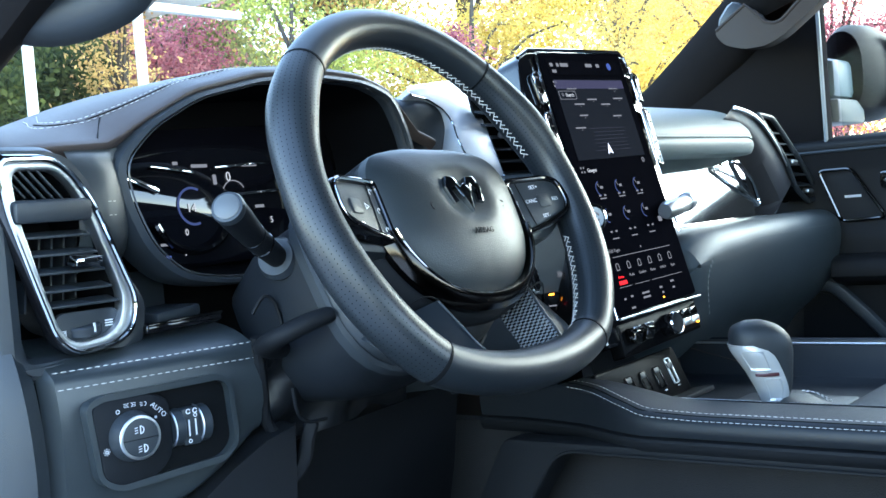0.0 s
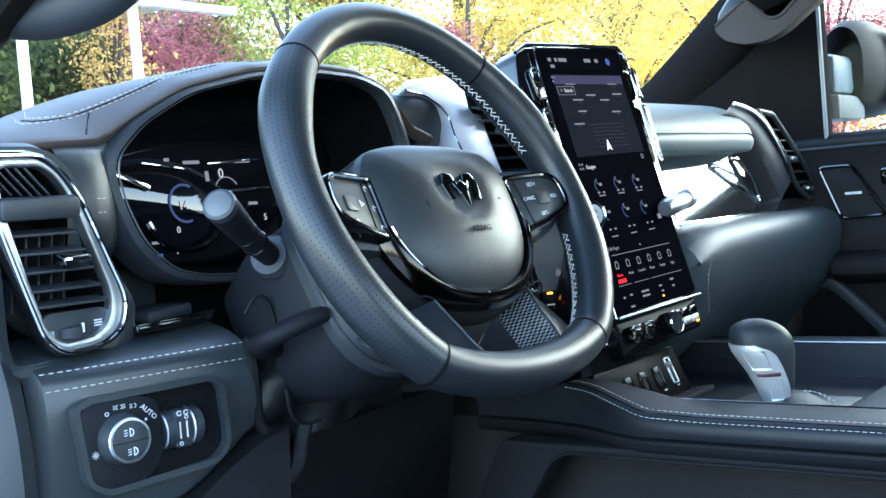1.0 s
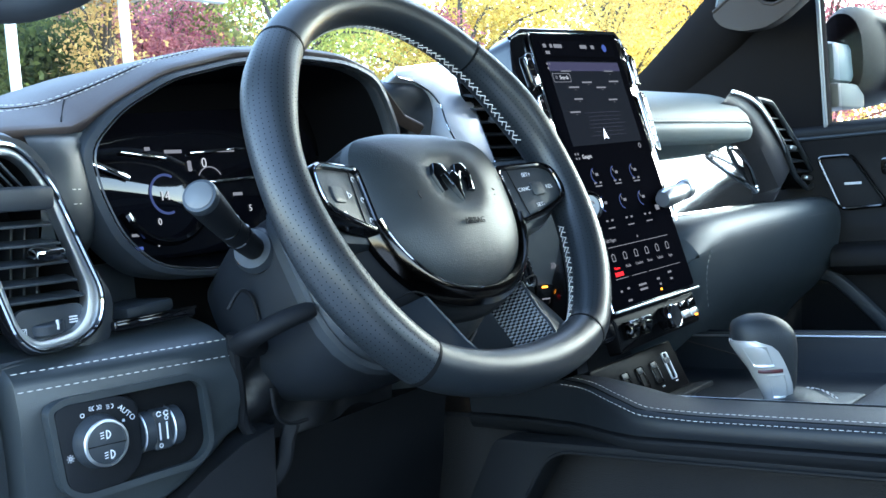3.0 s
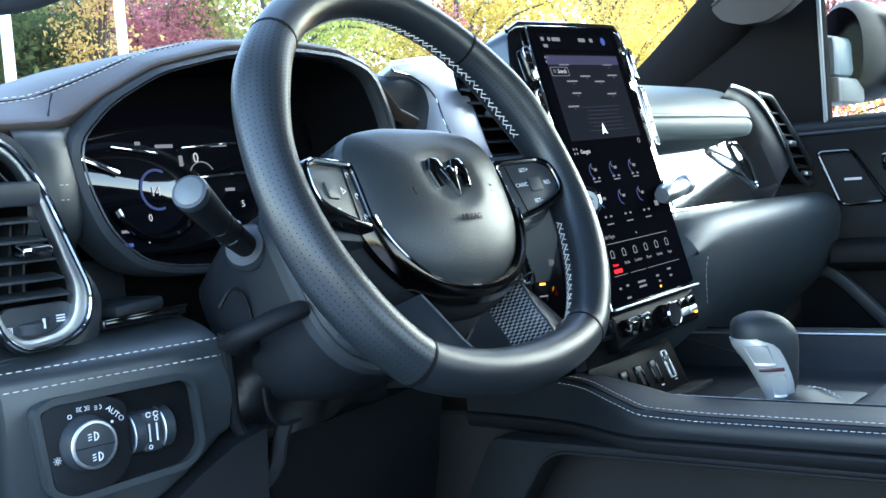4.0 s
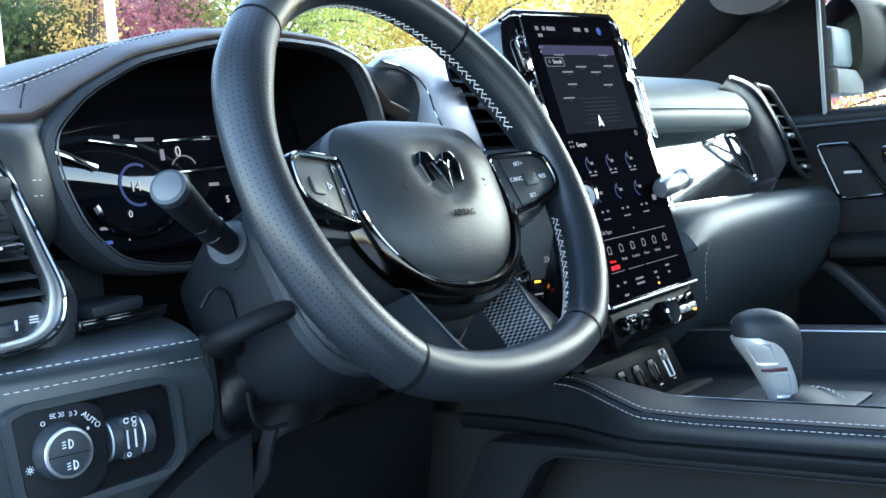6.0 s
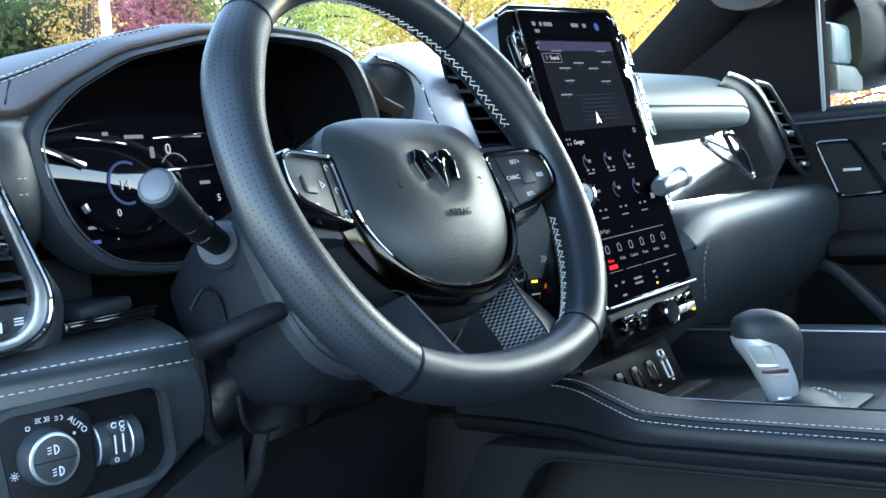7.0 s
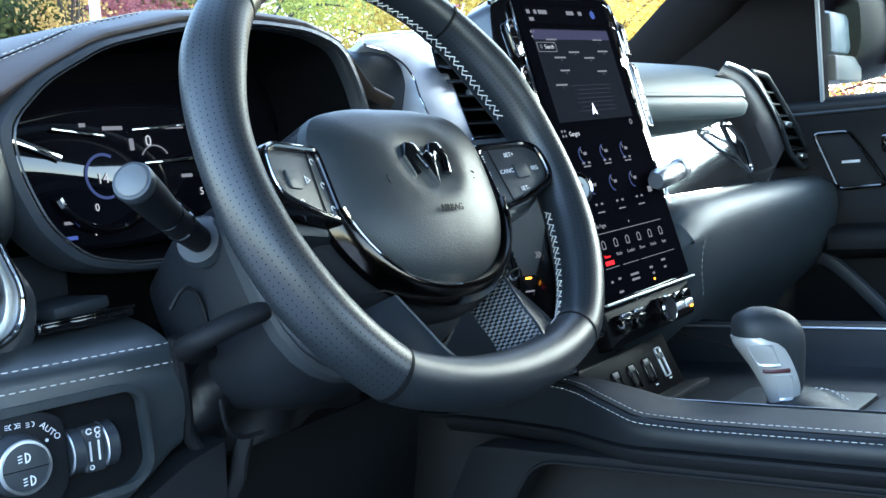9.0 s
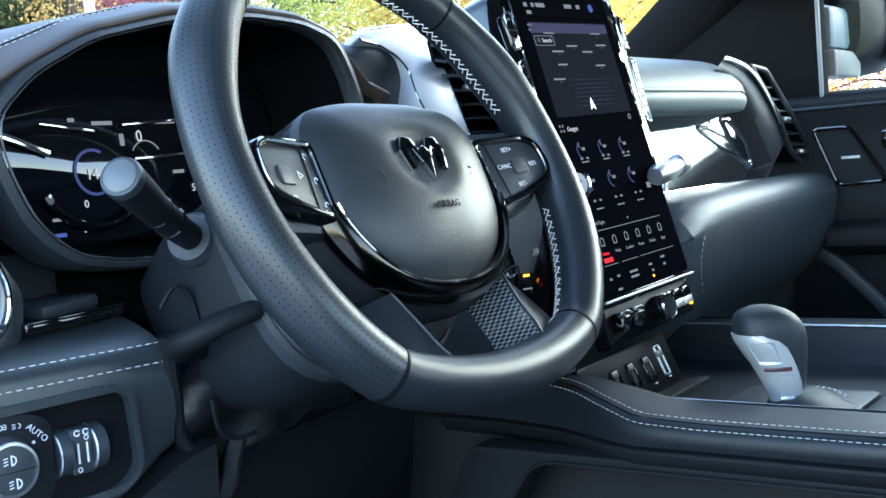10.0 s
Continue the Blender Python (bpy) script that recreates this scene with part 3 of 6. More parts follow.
for x, w in ((-0.064, 0.006), (-0.035, 0.020), (0.03, 0.02)):
    mark("text_bar", w, 0.0032, x, 0.031 if w > 0.01 else 0.034, cluster, LIT_DIM, disp_local, 0.005)
mark("text_bar", 0.02, 0.0025, -0.085, -0.043, cluster, LIT_DIM, disp_local, 0.005)
mark("text_bar", 0.012, 0.003, 0.036, -0.012, cluster, LIT_DIM, disp_local, 0.005)
mark("text_bar", 0.010, 0.003, -0.09, -0.055, cluster, LIT_BLUE, disp_local, 0.005)
# chrome strips laid on the display in place of reflections in its glass
for sx, sy, l, a in ((-0.07, 0.028, 0.05, -8), (0.02, 0.031, 0.075, 3), (0.03, 0.002, 0.08, 2), (-0.115, 0.018, 0.055, -22)):
    part("reflection_strip", block(l, 0.0028 if a != -22 else 0.006, 0.0012, 0.0005), CHROME, cluster, m=disp_local @ pose(sx, sy, 0.008, 0, 0, a))
part("lower_ring", tube([disp_local @ Vector((-0.055 + 0.048 * math.cos(radians(a)), -0.01 + 0.042 * math.sin(radians(a)), 0.009)) for a in range(200, 330, 8)], 0.004, 8), GLOSS, cluster)
part("lower_ring", tube([disp_local @ Vector((0.055 + 0.048 * math.cos(radians(a)), -0.01 + 0.042 * math.sin(radians(a)), 0.009)) for a in range(210, 340, 8)], 0.004, 8), GLOSS, cluster)


# ---- air vents ----
def air_vent(outline, y, label):
    """A vent in a rear-facing plane: gloss ring, silver inlay, dark throat, slats and uprights."""
    c = sum((Vector(p) for p in outline), Vector((0, 0))) / len(outline)
    v = thing("air_vent", label, "air vent", "dashboard air vents", at=(c.x, y, c.y))
    loc = frame_of((0, 0, 0), (1, 0, 0), (0, 0, 1))
    o = [Vector(p) - c for p in rounded(outline, 0.012, 4)]
    part("ring", slab(o, 0.012, 0.004, scaled(o, 0.92, 0.89)), GLOSS, v, "gloss black ring", m=loc)
    part("ring_line", tube([Vector((p.x, -0.0125, p.y)) for p in scaled(o, 0.955, 0.935)], 0.0016, 6, True, up=(0, 1, 0)), CHROME, v, "thin chrome line")
    part("inlay", slab(scaled(o, 0.935, 0.91), 0.0105, 0.002, scaled(o, 0.85, 0.74)), SATIN, v, "satin silver inlay", m=loc)
    th = scaled(o, 0.86, 0.755)
    part("throat", loft([[Vector((p.x, d, p.y)) for p in scaled(th, k)] for k, d in ((1.0, -0.008), (0.97, 0.02), (0.9, 0.045), (0.02, 0.045))], close_v=True), DARK, v)
    return v, c, loc


vent_outline = [(-0.322, 1.411), (-0.272, 1.411), (-0.255, 1.398), (-0.238, 1.374), (-0.203, 1.292), (-0.209, 1.268), (-0.228, 1.257), (-0.266, 1.254), (-0.283, 1.267), (-0.297, 1.307), (-0.318, 1.372)]
vent, vc, vloc = air_vent(vent_outline, 0.185, "tall driver air vent with gloss black ring and silver inlay")


def vent_edge(z, side):
    """Inner edge of the driver's vent at height z."""
    return float(np.interp(z, [1.26, 1.30, 1.37, 1.41], [-0.268, -0.285, -0.305, -0.309])) if side < 0 else float(np.interp(z, [1.26, 1.29, 1.37, 1.40], [-0.226, -0.219, -0.250, -0.264]))


for z in (1.350, 1.336, 1.322, 1.308, 1.296):
    a, b = vent_edge(z, -1), vent_edge(z, 1)
    part("slat", block(b - a - 0.001, 0.016, 0.0022, 0.0008), PLASTIC, vent, m=pose((a + b) / 2 - vc.x, -0.001, z - vc.y, 14, 0, 0))
for x in (-0.288, -0.277, -0.266, -0.255, -0.244):
    part("upright", block(0.0016, 0.014, 0.062), PLASTIC, vent, m=pose(x - vc.x, 0.02, 1.322 - vc.y, 0, 7, 0))
for i in range(5):
    part("upper_slat", block(0.034, 0.012, 0.0016, 0.0005), PLASTIC, vent, m=pose(-0.304 + 0.0085 * i - vc.x, 0.0, 1.392 - 0.001 * i - vc.y, 18, 48, 0))
part("cross_bar", block(0.066, 0.016, 0.017, 0.004), PLASTIC, vent, "wide black bar", m=pose(-0.277 - vc.x, -0.010, 1.368 - vc.y, 6, 0, 0))
part("tab", block(0.024, 0.016, 0.008, 0.0028), CHROME, vent, "silver airflow tab", m=pose(-0.255 - vc.x, -0.016, 1.328 - vc.y, 10, 0, 0))
part("tab_inset", block(0.012, 0.003, 0.0032, 0.001), DARK, vent, m=pose(-0.255 - vc.x, -0.0235, 1.3282 - vc.y, 10, 0, 0))
part("faceplate", slab(rounded([(-0.276, 1.289), (-0.221, 1.289), (-0.218, 1.274), (-0.234, 1.263), (-0.266, 1.262), (-0.281, 1.275)], 0.007), 0.004, 0.001), PLASTIC, vent, m=pose(-vc.x, 0.0, -vc.y) @ vloc)
wheel_roll = lathe([(0.0, -0.0042), (0.0145, -0.0042), (0.0155, -0.0030), (0.0155, 0.0030), (0.0145, 0.0042), (0.0, 0.0042)], 40)
part("thumbwheel", wheel_roll, PLASTIC, vent, "ribbed closing wheel", m=pose(-0.2515 - vc.x, 0.0035, 1.2745 - vc.y, 8, -6, 0))
part("wheel_mark", block(0.0012, 0.002, 0.007), PAINT_MARK, vent, m=pose(-0.249 - vc.x, -0.0118, 1.2757 - vc.y))
for k in range(3):
    part("air_mark", block(0.007, 0.0006, 0.001), PAINT_MARK, vent, m=pose(-0.2305 - vc.x, -0.0046, 1.2752 + 0.002 * k - vc.y))
part("closed_mark", slab(rect(0.006, 0.006), 0.0005, 0, rect(0.0046, 0.0046)), PAINT_MARK, vent, m=pose(-0.2725 - vc.x, -0.0042, 1.2725 - vc.y) @ vloc)
for a in (45, -45):
    part("closed_mark", block(0.0055, 0.0005, 0.0007), PAINT_MARK, vent, m=pose(-0.2725 - vc.x, -0.0045, 1.2725 - vc.y, 0, a, 0))

# ---- headlight switch ----
SW = frame_of((-0.2188, 0.1499, 1.190), (1, -0.165, 0), (0, 0.0, 1))
switch = thing("headlight_switch", "black headlight control panel with a chrome-ringed rotary knob", "light switch", at=SW.translation)
swl = Matrix.Translation(-SW.translation) @ SW
outer = rounded([(-0.059, 0.030), (-0.045, 0.0345), (0.058, 0.0355), (0.068, 0.028), (0.071, -0.022), (0.058, -0.034), (-0.038, -0.039), (-0.053, -0.030)], 0.013)
part("surround", slab(outer, 0.012, 0.004, scaled(outer, 0.93, 0.945), base=-0.004), LEATHER, switch, m=swl)
part("recess", slab(scaled(outer, 0.95, 0.96), 0.002, base=-0.003), DARK, switch, m=swl)
plate = rounded([(-0.055, 0.027), (-0.045, 0.0315), (-0.004, 0.031), (0.010, 0.024), (0.0105, -0.020), (-0.004, -0.034), (-0.037, -0.036), (-0.049, -0.028)], 0.012)
part("plate", slab(plate, 0.009, 0.0025), LOWER, switch, "satin black dial plate", m=swl)
KN = swl @ pose(-0.0240, 0.001, 0.008)
knob = part("knob", lathe([(0.0198, 0.0), (0.0192, 0.004), (0.0172, 0.011), (0.0165, 0.0135)], 48), PLASTIC, switch, "tapered rotary knob", m=KN)
knob_ring = lathe([(0.0166, 0.0125), (0.0171, 0.0138), (0.0165, 0.0150), (0.0150, 0.0152), (0.0148, 0.0138)], 48)
part("knob_ring", knob_ring, SATIN, knob, "bright ring")
part("knob_face", lathe([(0.0147, 0.012), (0.0147, 0.0144), (0.013, 0.0148)], 40), PLASTIC, knob)
part("knob_split", block(0.030, 0.0004, 0.0004), GLOSS, knob, m=pose(0, -0.001, 0.015))
for x, y in ((0.0, 0.006), (0.002, -0.0085)):
    part("lamp_icon", slab(arc(0.0032, -90, 90, 0.0008, 8), 0.0003), PAINT_MARK, knob, m=pose(x, y, 0.0149))
    part("lamp_icon", block(0.0007, 0.0064, 0.0004), PAINT_MARK, knob, m=pose(x, y, 0.015))
    for k in (-1, 0, 1):
        part("lamp_icon", block(0.0026, 0.0006, 0.0004), PAINT_MARK, knob, m=pose(x - 0.0035, y + 0.0019 * k, 0.015, 0, 0, 10))
words("lettering", "AUTO", 0.0058, switch, PAINT_MARK, swl @ pose(-0.0005, 0.0172, 0.0093, 0, 0, -45), 0.0001, "white printed letters")
for a, kind in ((122, "o"), (98, "dd"), (73, "d"), (194, "sun")):
    p = Vector((-0.0205 + 0.0262 * math.cos(radians(a)), -0.001 + 0.0262 * math.sin(radians(a)), 0.0092))
    mm = swl @ Matrix.Translation(p) @ Matrix.Scale(0.78, 4)
    if kind == "o":
        part("dial_icon", slab(rounded([(-0.002, -0.002), (0.002, -0.002), (0.002, 0.002), (-0.002, 0.002)], 0.002), 0.0003, 0, scaled(rounded([(-0.002, -0.002), (0.002, -0.002), (0.002, 0.002), (-0.002, 0.002)], 0.002), 0.7)), PAINT_MARK, switch, m=mm)
    elif kind == "sun":
        part("dial_icon", slab(arc(0.0018, 0, 359, 0.0008, 14), 0.0003), PAINT_MARK, switch, m=mm)
        for k in range(8):
            part("dial_icon", block(0.0013, 0.0005, 0.0003), PAINT_MARK, switch, m=mm @ pose(0, 0, 0, 0, 0, 45 * k) @ pose(0.0032, 0, 0))
    else:
        for sgn in ((1, -1) if kind == "dd" else (1,)):
            part("dial_icon", slab(arc(0.0022, -90, 90, 0.0006, 8), 0.0003), PAINT_MARK, switch, m=mm @ pose(0.0012 * sgn, 0, 0, 0, 0, 0 if sgn > 0 else 180))
            for k in (-1, 0, 1):
                part("dial_icon", block(0.0028, 0.0005, 0.0003), PAINT_MARK, switch, m=mm @ pose(-0.0022 if kind == "d" else 0.005 * sgn, 0.0016 * k, 0, 0, 0, -8 * k * sgn))
part("dot", lathe([(0.0011, 0), (0.0011, 0.0004)], 12), PAINT_MARK, switch, m=swl @ pose(-0.0035, 0.0120, 0.0093))
for x in (0.0155, 0.0395):
    part("dimmer_wheel", lathe([(0.0, -0.005), (0.0135, -0.005), (0.0150, -0.0038), (0.0152, 0.0038), (0.0135, 0.005), (0.0, 0.005)], 36), PLASTIC, switch, "ribbed dimmer wheel", m=swl @ pose(x, -0.001, 0.0, 0, 90, 0))
    part("dimmer_edge", lathe([(0.0151, -0.0048), (0.0158, -0.0042), (0.0151, -0.0036)], 36), SATIN, switch, m=swl @ pose(x, -0.001, 0.0, 0, 90, 0))
part("dimmer_block", slab(rect(0.016, 0.030, 0.003), 0.010, 0.002), PLASTIC, switch, m=swl @ pose(0.0275, -0.001, 0.0))
for x, top in ((0.0245, 0.004), (0.0305, 0.005)):
    part("dimmer_mark", slab(rect(0.0013, 0.013), 0.0003), PAINT_MARK, switch, m=swl @ pose(x, -0.002, 0.0101))
    part("dimmer_mark", slab(arc(0.0017, 0, 359, 0.0006, 10), 0.0003), PAINT_MARK, switch, m=swl @ pose(x, -0.0125 if x < 0.027 else 0.0075, 0.0101))
    part("dimmer_mark", slab(arc(0.0022, 20, 340, 0.0008, 10), 0.0003), PAINT_MARK, switch, m=swl @ pose(x, 0.0112, 0.0101))


# ---- steering column ----
TILT = radians(24.7)
WHEEL = frame_of((0, 0, 1.35), (1, 0, 0), (0, math.sin(TILT), math.cos(TILT)))
column = thing("steering_column", "grained black plastic steering column shroud with stalk and tilt lever", "steering column", at=(0, 0.1, 1.30))
cb = Matrix.Translation((0, -0.1, -1.30))


def column_section(d, w, up, down, n=28):
    """A rounded section square to the column's axis, d behind the wheel."""
    out = []
    for k in range(n):
        a = 2 * math.pi * k / n
        cx, cy = math.cos(a), math.sin(a)
        x = w * math.copysign(abs(cx) ** 0.6, cx)
        y = (up if cy > 0 else down) * math.copysign(abs(cy) ** 0.6, cy)
        out.append(cb @ WHEEL @ Vector((x, y, -d)))
    return out


part("shroud", loft([column_section(d, w, u, dn) for d, w, u, dn in ((0.035, 0.060, 0.045, 0.060), (0.045, 0.085, 0.052, 0.085), (0.07, 0.100, 0.055, 0.105), (0.095, 0.104, 0.055, 0.112))], close_v=True, caps=True), PLASTIC, column, "grained black shroud")
part("shroud_rear", loft([column_section(d, w, u, dn) for d, w, u, dn in ((0.096, 0.099, 0.05, 0.107), (0.13, 0.102, 0.05, 0.112), (0.165, 0.10, 0.05, 0.11), (0.22, 0.08, 0.04, 0.09))], close_v=True, caps=True), SHADED_TRIM, column)
part("shroud_rib", loft([column_section(d, w, u, dn) for d, w, u, dn in ((0.086, 0.1035, 0.0555, 0.1115), (0.089, 0.1065, 0.058, 0.115), (0.098, 0.1065, 0.058, 0.115), (0.101, 0.101, 0.052, 0.109))], close_v=True), PLASTIC, column)
# turn signal stalk
stalk_path = spline([(-0.085, 0.125, 1.308), (-0.112, 0.112, 1.319), (-0.14, 0.102, 1.334), (-0.165, 0.09, 1.348), (-0.186, 0.079, 1.359)], 16)
stalk = part("stalk", tube([p - Vector((0, 0.1, 1.30)) for p in stalk_path], [0.0088] * 3 + [0.0092, 0.0096, 0.0100, 0.0104, 0.0106, 0.0108, 0.0112, 0.0118, 0.0122, 0.0126, 0.0129, 0.0130, 0.0127], 24), LOWER, column, "black multifunction stalk")
aim = (stalk_path[-1] - stalk_path[-3]).normalized()
SM = Matrix.Translation(stalk_path[-1] - Vector((0, 0.1, 1.30))) @ aim.to_track_quat("Z", "Y").to_matrix().to_4x4()
part("stalk_cap", lathe([(0.0131, -0.004), (0.0135, 0.0), (0.0126, 0.0026), (0.0108, 0.003)], 32), PLASTIC, stalk, "round end collar", m=SM)
part("stalk_button", lathe([(0.0106, 0.0), (0.0106, 0.0034), (0.0094, 0.0042), (0.0, 0.0046)], 32), material("grey_button", (0.09, 0.095, 0.10), 0.45), stalk, "grey round end button", m=SM)
for k in (6, 8):
    q = stalk_path[k] - Vector((0, 0.1, 1.30))
    part("stalk_ring", lathe([(0.0106, -0.001), (0.0113, 0.0), (0.0106, 0.001)], 24), GLOSS, stalk, m=Matrix.Translation(q) @ (stalk_path[k] - stalk_path[k - 1]).to_track_quat("Z", "Y").to_matrix().to_4x4())
for k in range(4):
    part("stalk_mark", block(0.0032, 0.0006, 0.0032 if k % 2 else 0.0015), PAINT_MARK, stalk, m=Matrix.Translation(stalk_path[5 + k] - Vector((0.003, 0.1, 1.30)) + Vector((0.0, -0.0098 - 0.0003 * k, 0.0030 - 0.002 * (k % 3)))))
part("stalk_gaiter", lathe([(0.018, -0.004), (0.019, 0.002), (0.016, 0.008), (0.009, 0.008)], 24), PLASTIC, column, m=Matrix.Translation(Vector((-0.100, 0.018, 0.014))) @ Vector((-0.9, -0.35, 0.3)).to_track_quat("Z", "Y").to_matrix().to_4x4())
# tilt lever
part("tilt_lever", tube([p - Vector((0, 0.1, 1.30)) for p in spline([(-0.100, 0.13, 1.238), (-0.125, 0.115, 1.243), (-0.135, 0.09, 1.252), (-0.118, 0.072, 1.262), (-0.100, 0.062, 1.267)], 18)], [0.013, 0.013, 0.013, 0.0125, 0.012, 0.0118, 0.0115, 0.0112, 0.011, 0.011, 0.011, 0.0108, 0.0106, 0.0104, 0.010, 0.0098, 0.0095, 0.0085], 14, squash=0.75), LOWER, column, "black tilt lever")
# bright sliver modelled in place of a glint on the shroud
part("glint_sliver", tube([Vector(p) - Vector((0, 0.1, 1.30)) for p in ((-0.122, 0.05, 1.307), (-0.112, 0.048, 1.293), (-0.098, 0.046, 1.275))], [0.0016, 0.0013, 0.0004], 6), SATIN, column)
# leather-look boot under the column
boot = thing("column_boot", "creased black vinyl boot under the steering column", "boot", at=(-0.02, 0.15, 1.19))
rows = []
for i in range(12):
    v = i / 11
    row = []
    for k in range(40):
        u = k / 39
        x = -0.105 + 0.20 * u
        crease = 0.009 * math.sin(u * 16 + v * 5) * math.sin(v * 3.1) + 0.006 * noise.noise((u * 6, v * 5, 2.0))
        row.append((x + 0.02, 0.128 + 0.03 * v + crease - 0.15, 1.235 - 0.085 * v + 0.010 * math.sin(u * 9 + 1) * v - 1.19))
    rows.append(row)
part("boot_skin", loft(rows), material("boot_vinyl", (0.008, 0.009, 0.011), 0.36, grain=0.1, grain_size=900, specular=0.5), boot)
for pts in ([(-0.105, 0.11, 1.205), (-0.10, 0.112, 1.183), (-0.085, 0.115, 1.172), (-0.06, 0.118, 1.170)], [(-0.125, 0.13, 1.27), (-0.115, 0.125, 1.284), (-0.105, 0.122, 1.276), (-0.10, 0.12, 1.25)]):
    part("boot_fold", tube([Vector(p) - Vector((-0.02, 0.15, 1.19)) for p in spline(pts, 10)], 0.0018, 6), LOWER, boot)

# ---- steering wheel ----
wheel = thing("steering_wheel", "black leather flat-bottomed steering wheel with pale cross stitching", "steering wheel", at=(0, 0, 1.35))
WL = WHEEL.copy()
WL.translation = (0, 0, 0)
WL = WL @ pose(0, 0, 0, 0, 0, -1.8)     # turned slightly to the right


def rim_point(a):
    """The rim's centre line at a degrees, 0 to the right, 90 at the top; flattened at the bottom."""
    x, y = 0.174 * math.cos(radians(a)), 0.174 * math.sin(radians(a))
    if y < -0.135:
        y = -0.135 - (y + 0.135) * -0.54
        x *= 1.0 + 0.02 * min(1.0, (-0.135 - 0.174 * math.sin(radians(a))) / 0.03)
    return Vector((x, y, 0))


def rim_radius(a):
    """Thicker at the thumb rests beside the spokes."""
    r = 0.0170
    for c, wd, amp in ((28, 14, 0.0030), (152, 14, 0.0030), (-25, 22, 0.0018), (205, 22, 0.0018), (270, 30, 0.0008)):
        dd = (a - c + 180) % 360 - 180
        r += amp * math.exp(-(dd / wd) ** 2)
    return r


def rim_piece(a0, a1, name, mat, label="", grow=0.0, perf=False):
    n = max(4, int((a1 - a0) / 2.5))
    sides = 24
    secs = []
    for i in range(n + 1):
        a = a0 + (a1 - a0) * i / n
        p = rim_point(a)
        t = (rim_point(a + 0.5) - rim_point(a - 0.5)).normalized()
        s = Vector((t.y, -t.x, 0))
        r = rim_radius(a) + grow
        secs.append([p + s * math.cos(2 * math.pi * k / sides) * r + Vector((0, 0, 1)) * math.sin(2 * math.pi * k / sides) * r * 1.06 for k in range(sides)])
    bm = loft(secs, close_v=True, caps=True)
    if perf:
        uvl = bm.loops.layers.uv.new("holes")
        bm.verts.index_update()
        for fc in bm.faces:
            if len(fc.verts) != 4:
                continue
            ks = [l.vert.index % sides for l in fc.loops]
            wrap = max(ks) - min(ks) > 2
            for l in fc.loops:
                i, k = divmod(l.vert.index, sides)
                if wrap and k == 0:
                    k = sides
                l[uvl].uv = (i * (0.174 * radians(2.5)) / 0.0038, k * 0.11 / sides / 0.0038)
    return part(name, bm, mat, wheel, label, m=WL)


rim_piece(50.5, 135.0, "rim_top", RIM_LEATHER, "smooth leather upper rim")
rim_piece(-54.8, 50.2, "rim_side", PERF, "perforated leather grip", 0.0002, True)
rim_piece(135.3, 230.3, "rim_side", PERF, "perforated leather grip", 0.0002, True)
rim_piece(230.6, 305.0, "rim_bottom", RIM_LEATHER, "smooth leather flat bottom")
for a in (50.35, 135.15, 230.45, 305.1):
    rim_piece(a - 0.35, a + 0.35, "rim_seam", DARK, "", 0.0006)


def cross_stitch(a0, a1):
    """Zigzag stitching on the rim's inner edge."""
    n = int((a1 - a0) / 1.9)
    bms = []
    for i in range(n):
        a, b = a0 + (a1 - a0) * i / n, a0 + (a1 - a0) * (i + 1) / n
        lo, hi = (-0.50, -0.14) if i % 2 else (-0.14, -0.50)
        for (pa, ha), (pb, hb) in (((a, lo), (b, hi)), ((a, hi), ((a + b) / 2, (lo + hi) / 2))):
            q = []
            for aa, h in ((pa, ha), ((pa + pb) / 2, (ha + hb) / 2), (pb, hb)):
                p = rim_point(aa)
                inward = -p.normalized()
                r = rim_radius(aa) + 0.0006
                q.append(p + inward * math.cos(h) * r + Vector((0, 0, 1)) * math.sin(h) * r * 1.06)
            bms.append(tube(q, 0.00045, 4))
    return join(*bms)


for a0, a1 in ((19, 119), (-58, -13)):
    st = part("cross_stitching", cross_stitch(a0, a1), THREAD, wheel, "pale zigzag stitching", m=WL)
    tagged(st, kind="stuff")

# airbag cover: a domed cushion
half_cover = [(0.040, 0.0565), (0.080, 0.049), (0.0945, 0.030), (0.0940, 0.0), (0.0880, -0.036), (0.0715, -0.0605), (0.048, -0.077), (0.020, -0.084)]
cover_outline = rounded([(-x, y) for x, y in half_cover][:1] + half_cover + [(-x, y) for x, y in half_cover][:0:-1], 0.022, 4)
cc = Vector((0, -0.018))


def dome(k):
    return -0.009 + 0.017 * (1 - k ** 1.9) + 0.007 * (1 - k ** 9) if k < 1 else -0.009


secs = []
for k in (1.0, 1.0, 0.99, 0.975, 0.95, 0.92, 0.88, 0.82, 0.74, 0.66, 0.58, 0.50, 0.42, 0.34, 0.26, 0.18, 0.10, 0.02):
    z = {0: -0.040}.get(len(secs), dome(k) - (0.004 if len(secs) == 1 else 0))
    secs.append([Vector((cc.x + (p.x - cc.x) * k, cc.y + (p.y - cc.y) * k, z + (0.0 if k > 0.6 else -0.002 * (0.6 - k)))) for p in cover_outline])
bm = loft(secs, close_v=True, caps=True)
for vtx in bm.verts:     # shallow dish round the badge
    dd = math.hypot(vtx.co.x / 0.036, (vtx.co.y - 0.003) / 0.029)
    if vtx.co.z > 0:
        vtx.co.z -= 0.006 * max(0, 1 - dd ** 2)
part("airbag_cover", bm, material("airbag_skin", (0.0145, 0.0195, 0.0225), 0.42, grain=0.16, grain_size=900, bump_kind="voronoi", specular=0.5), wheel, "grained airbag cover", m=WL)
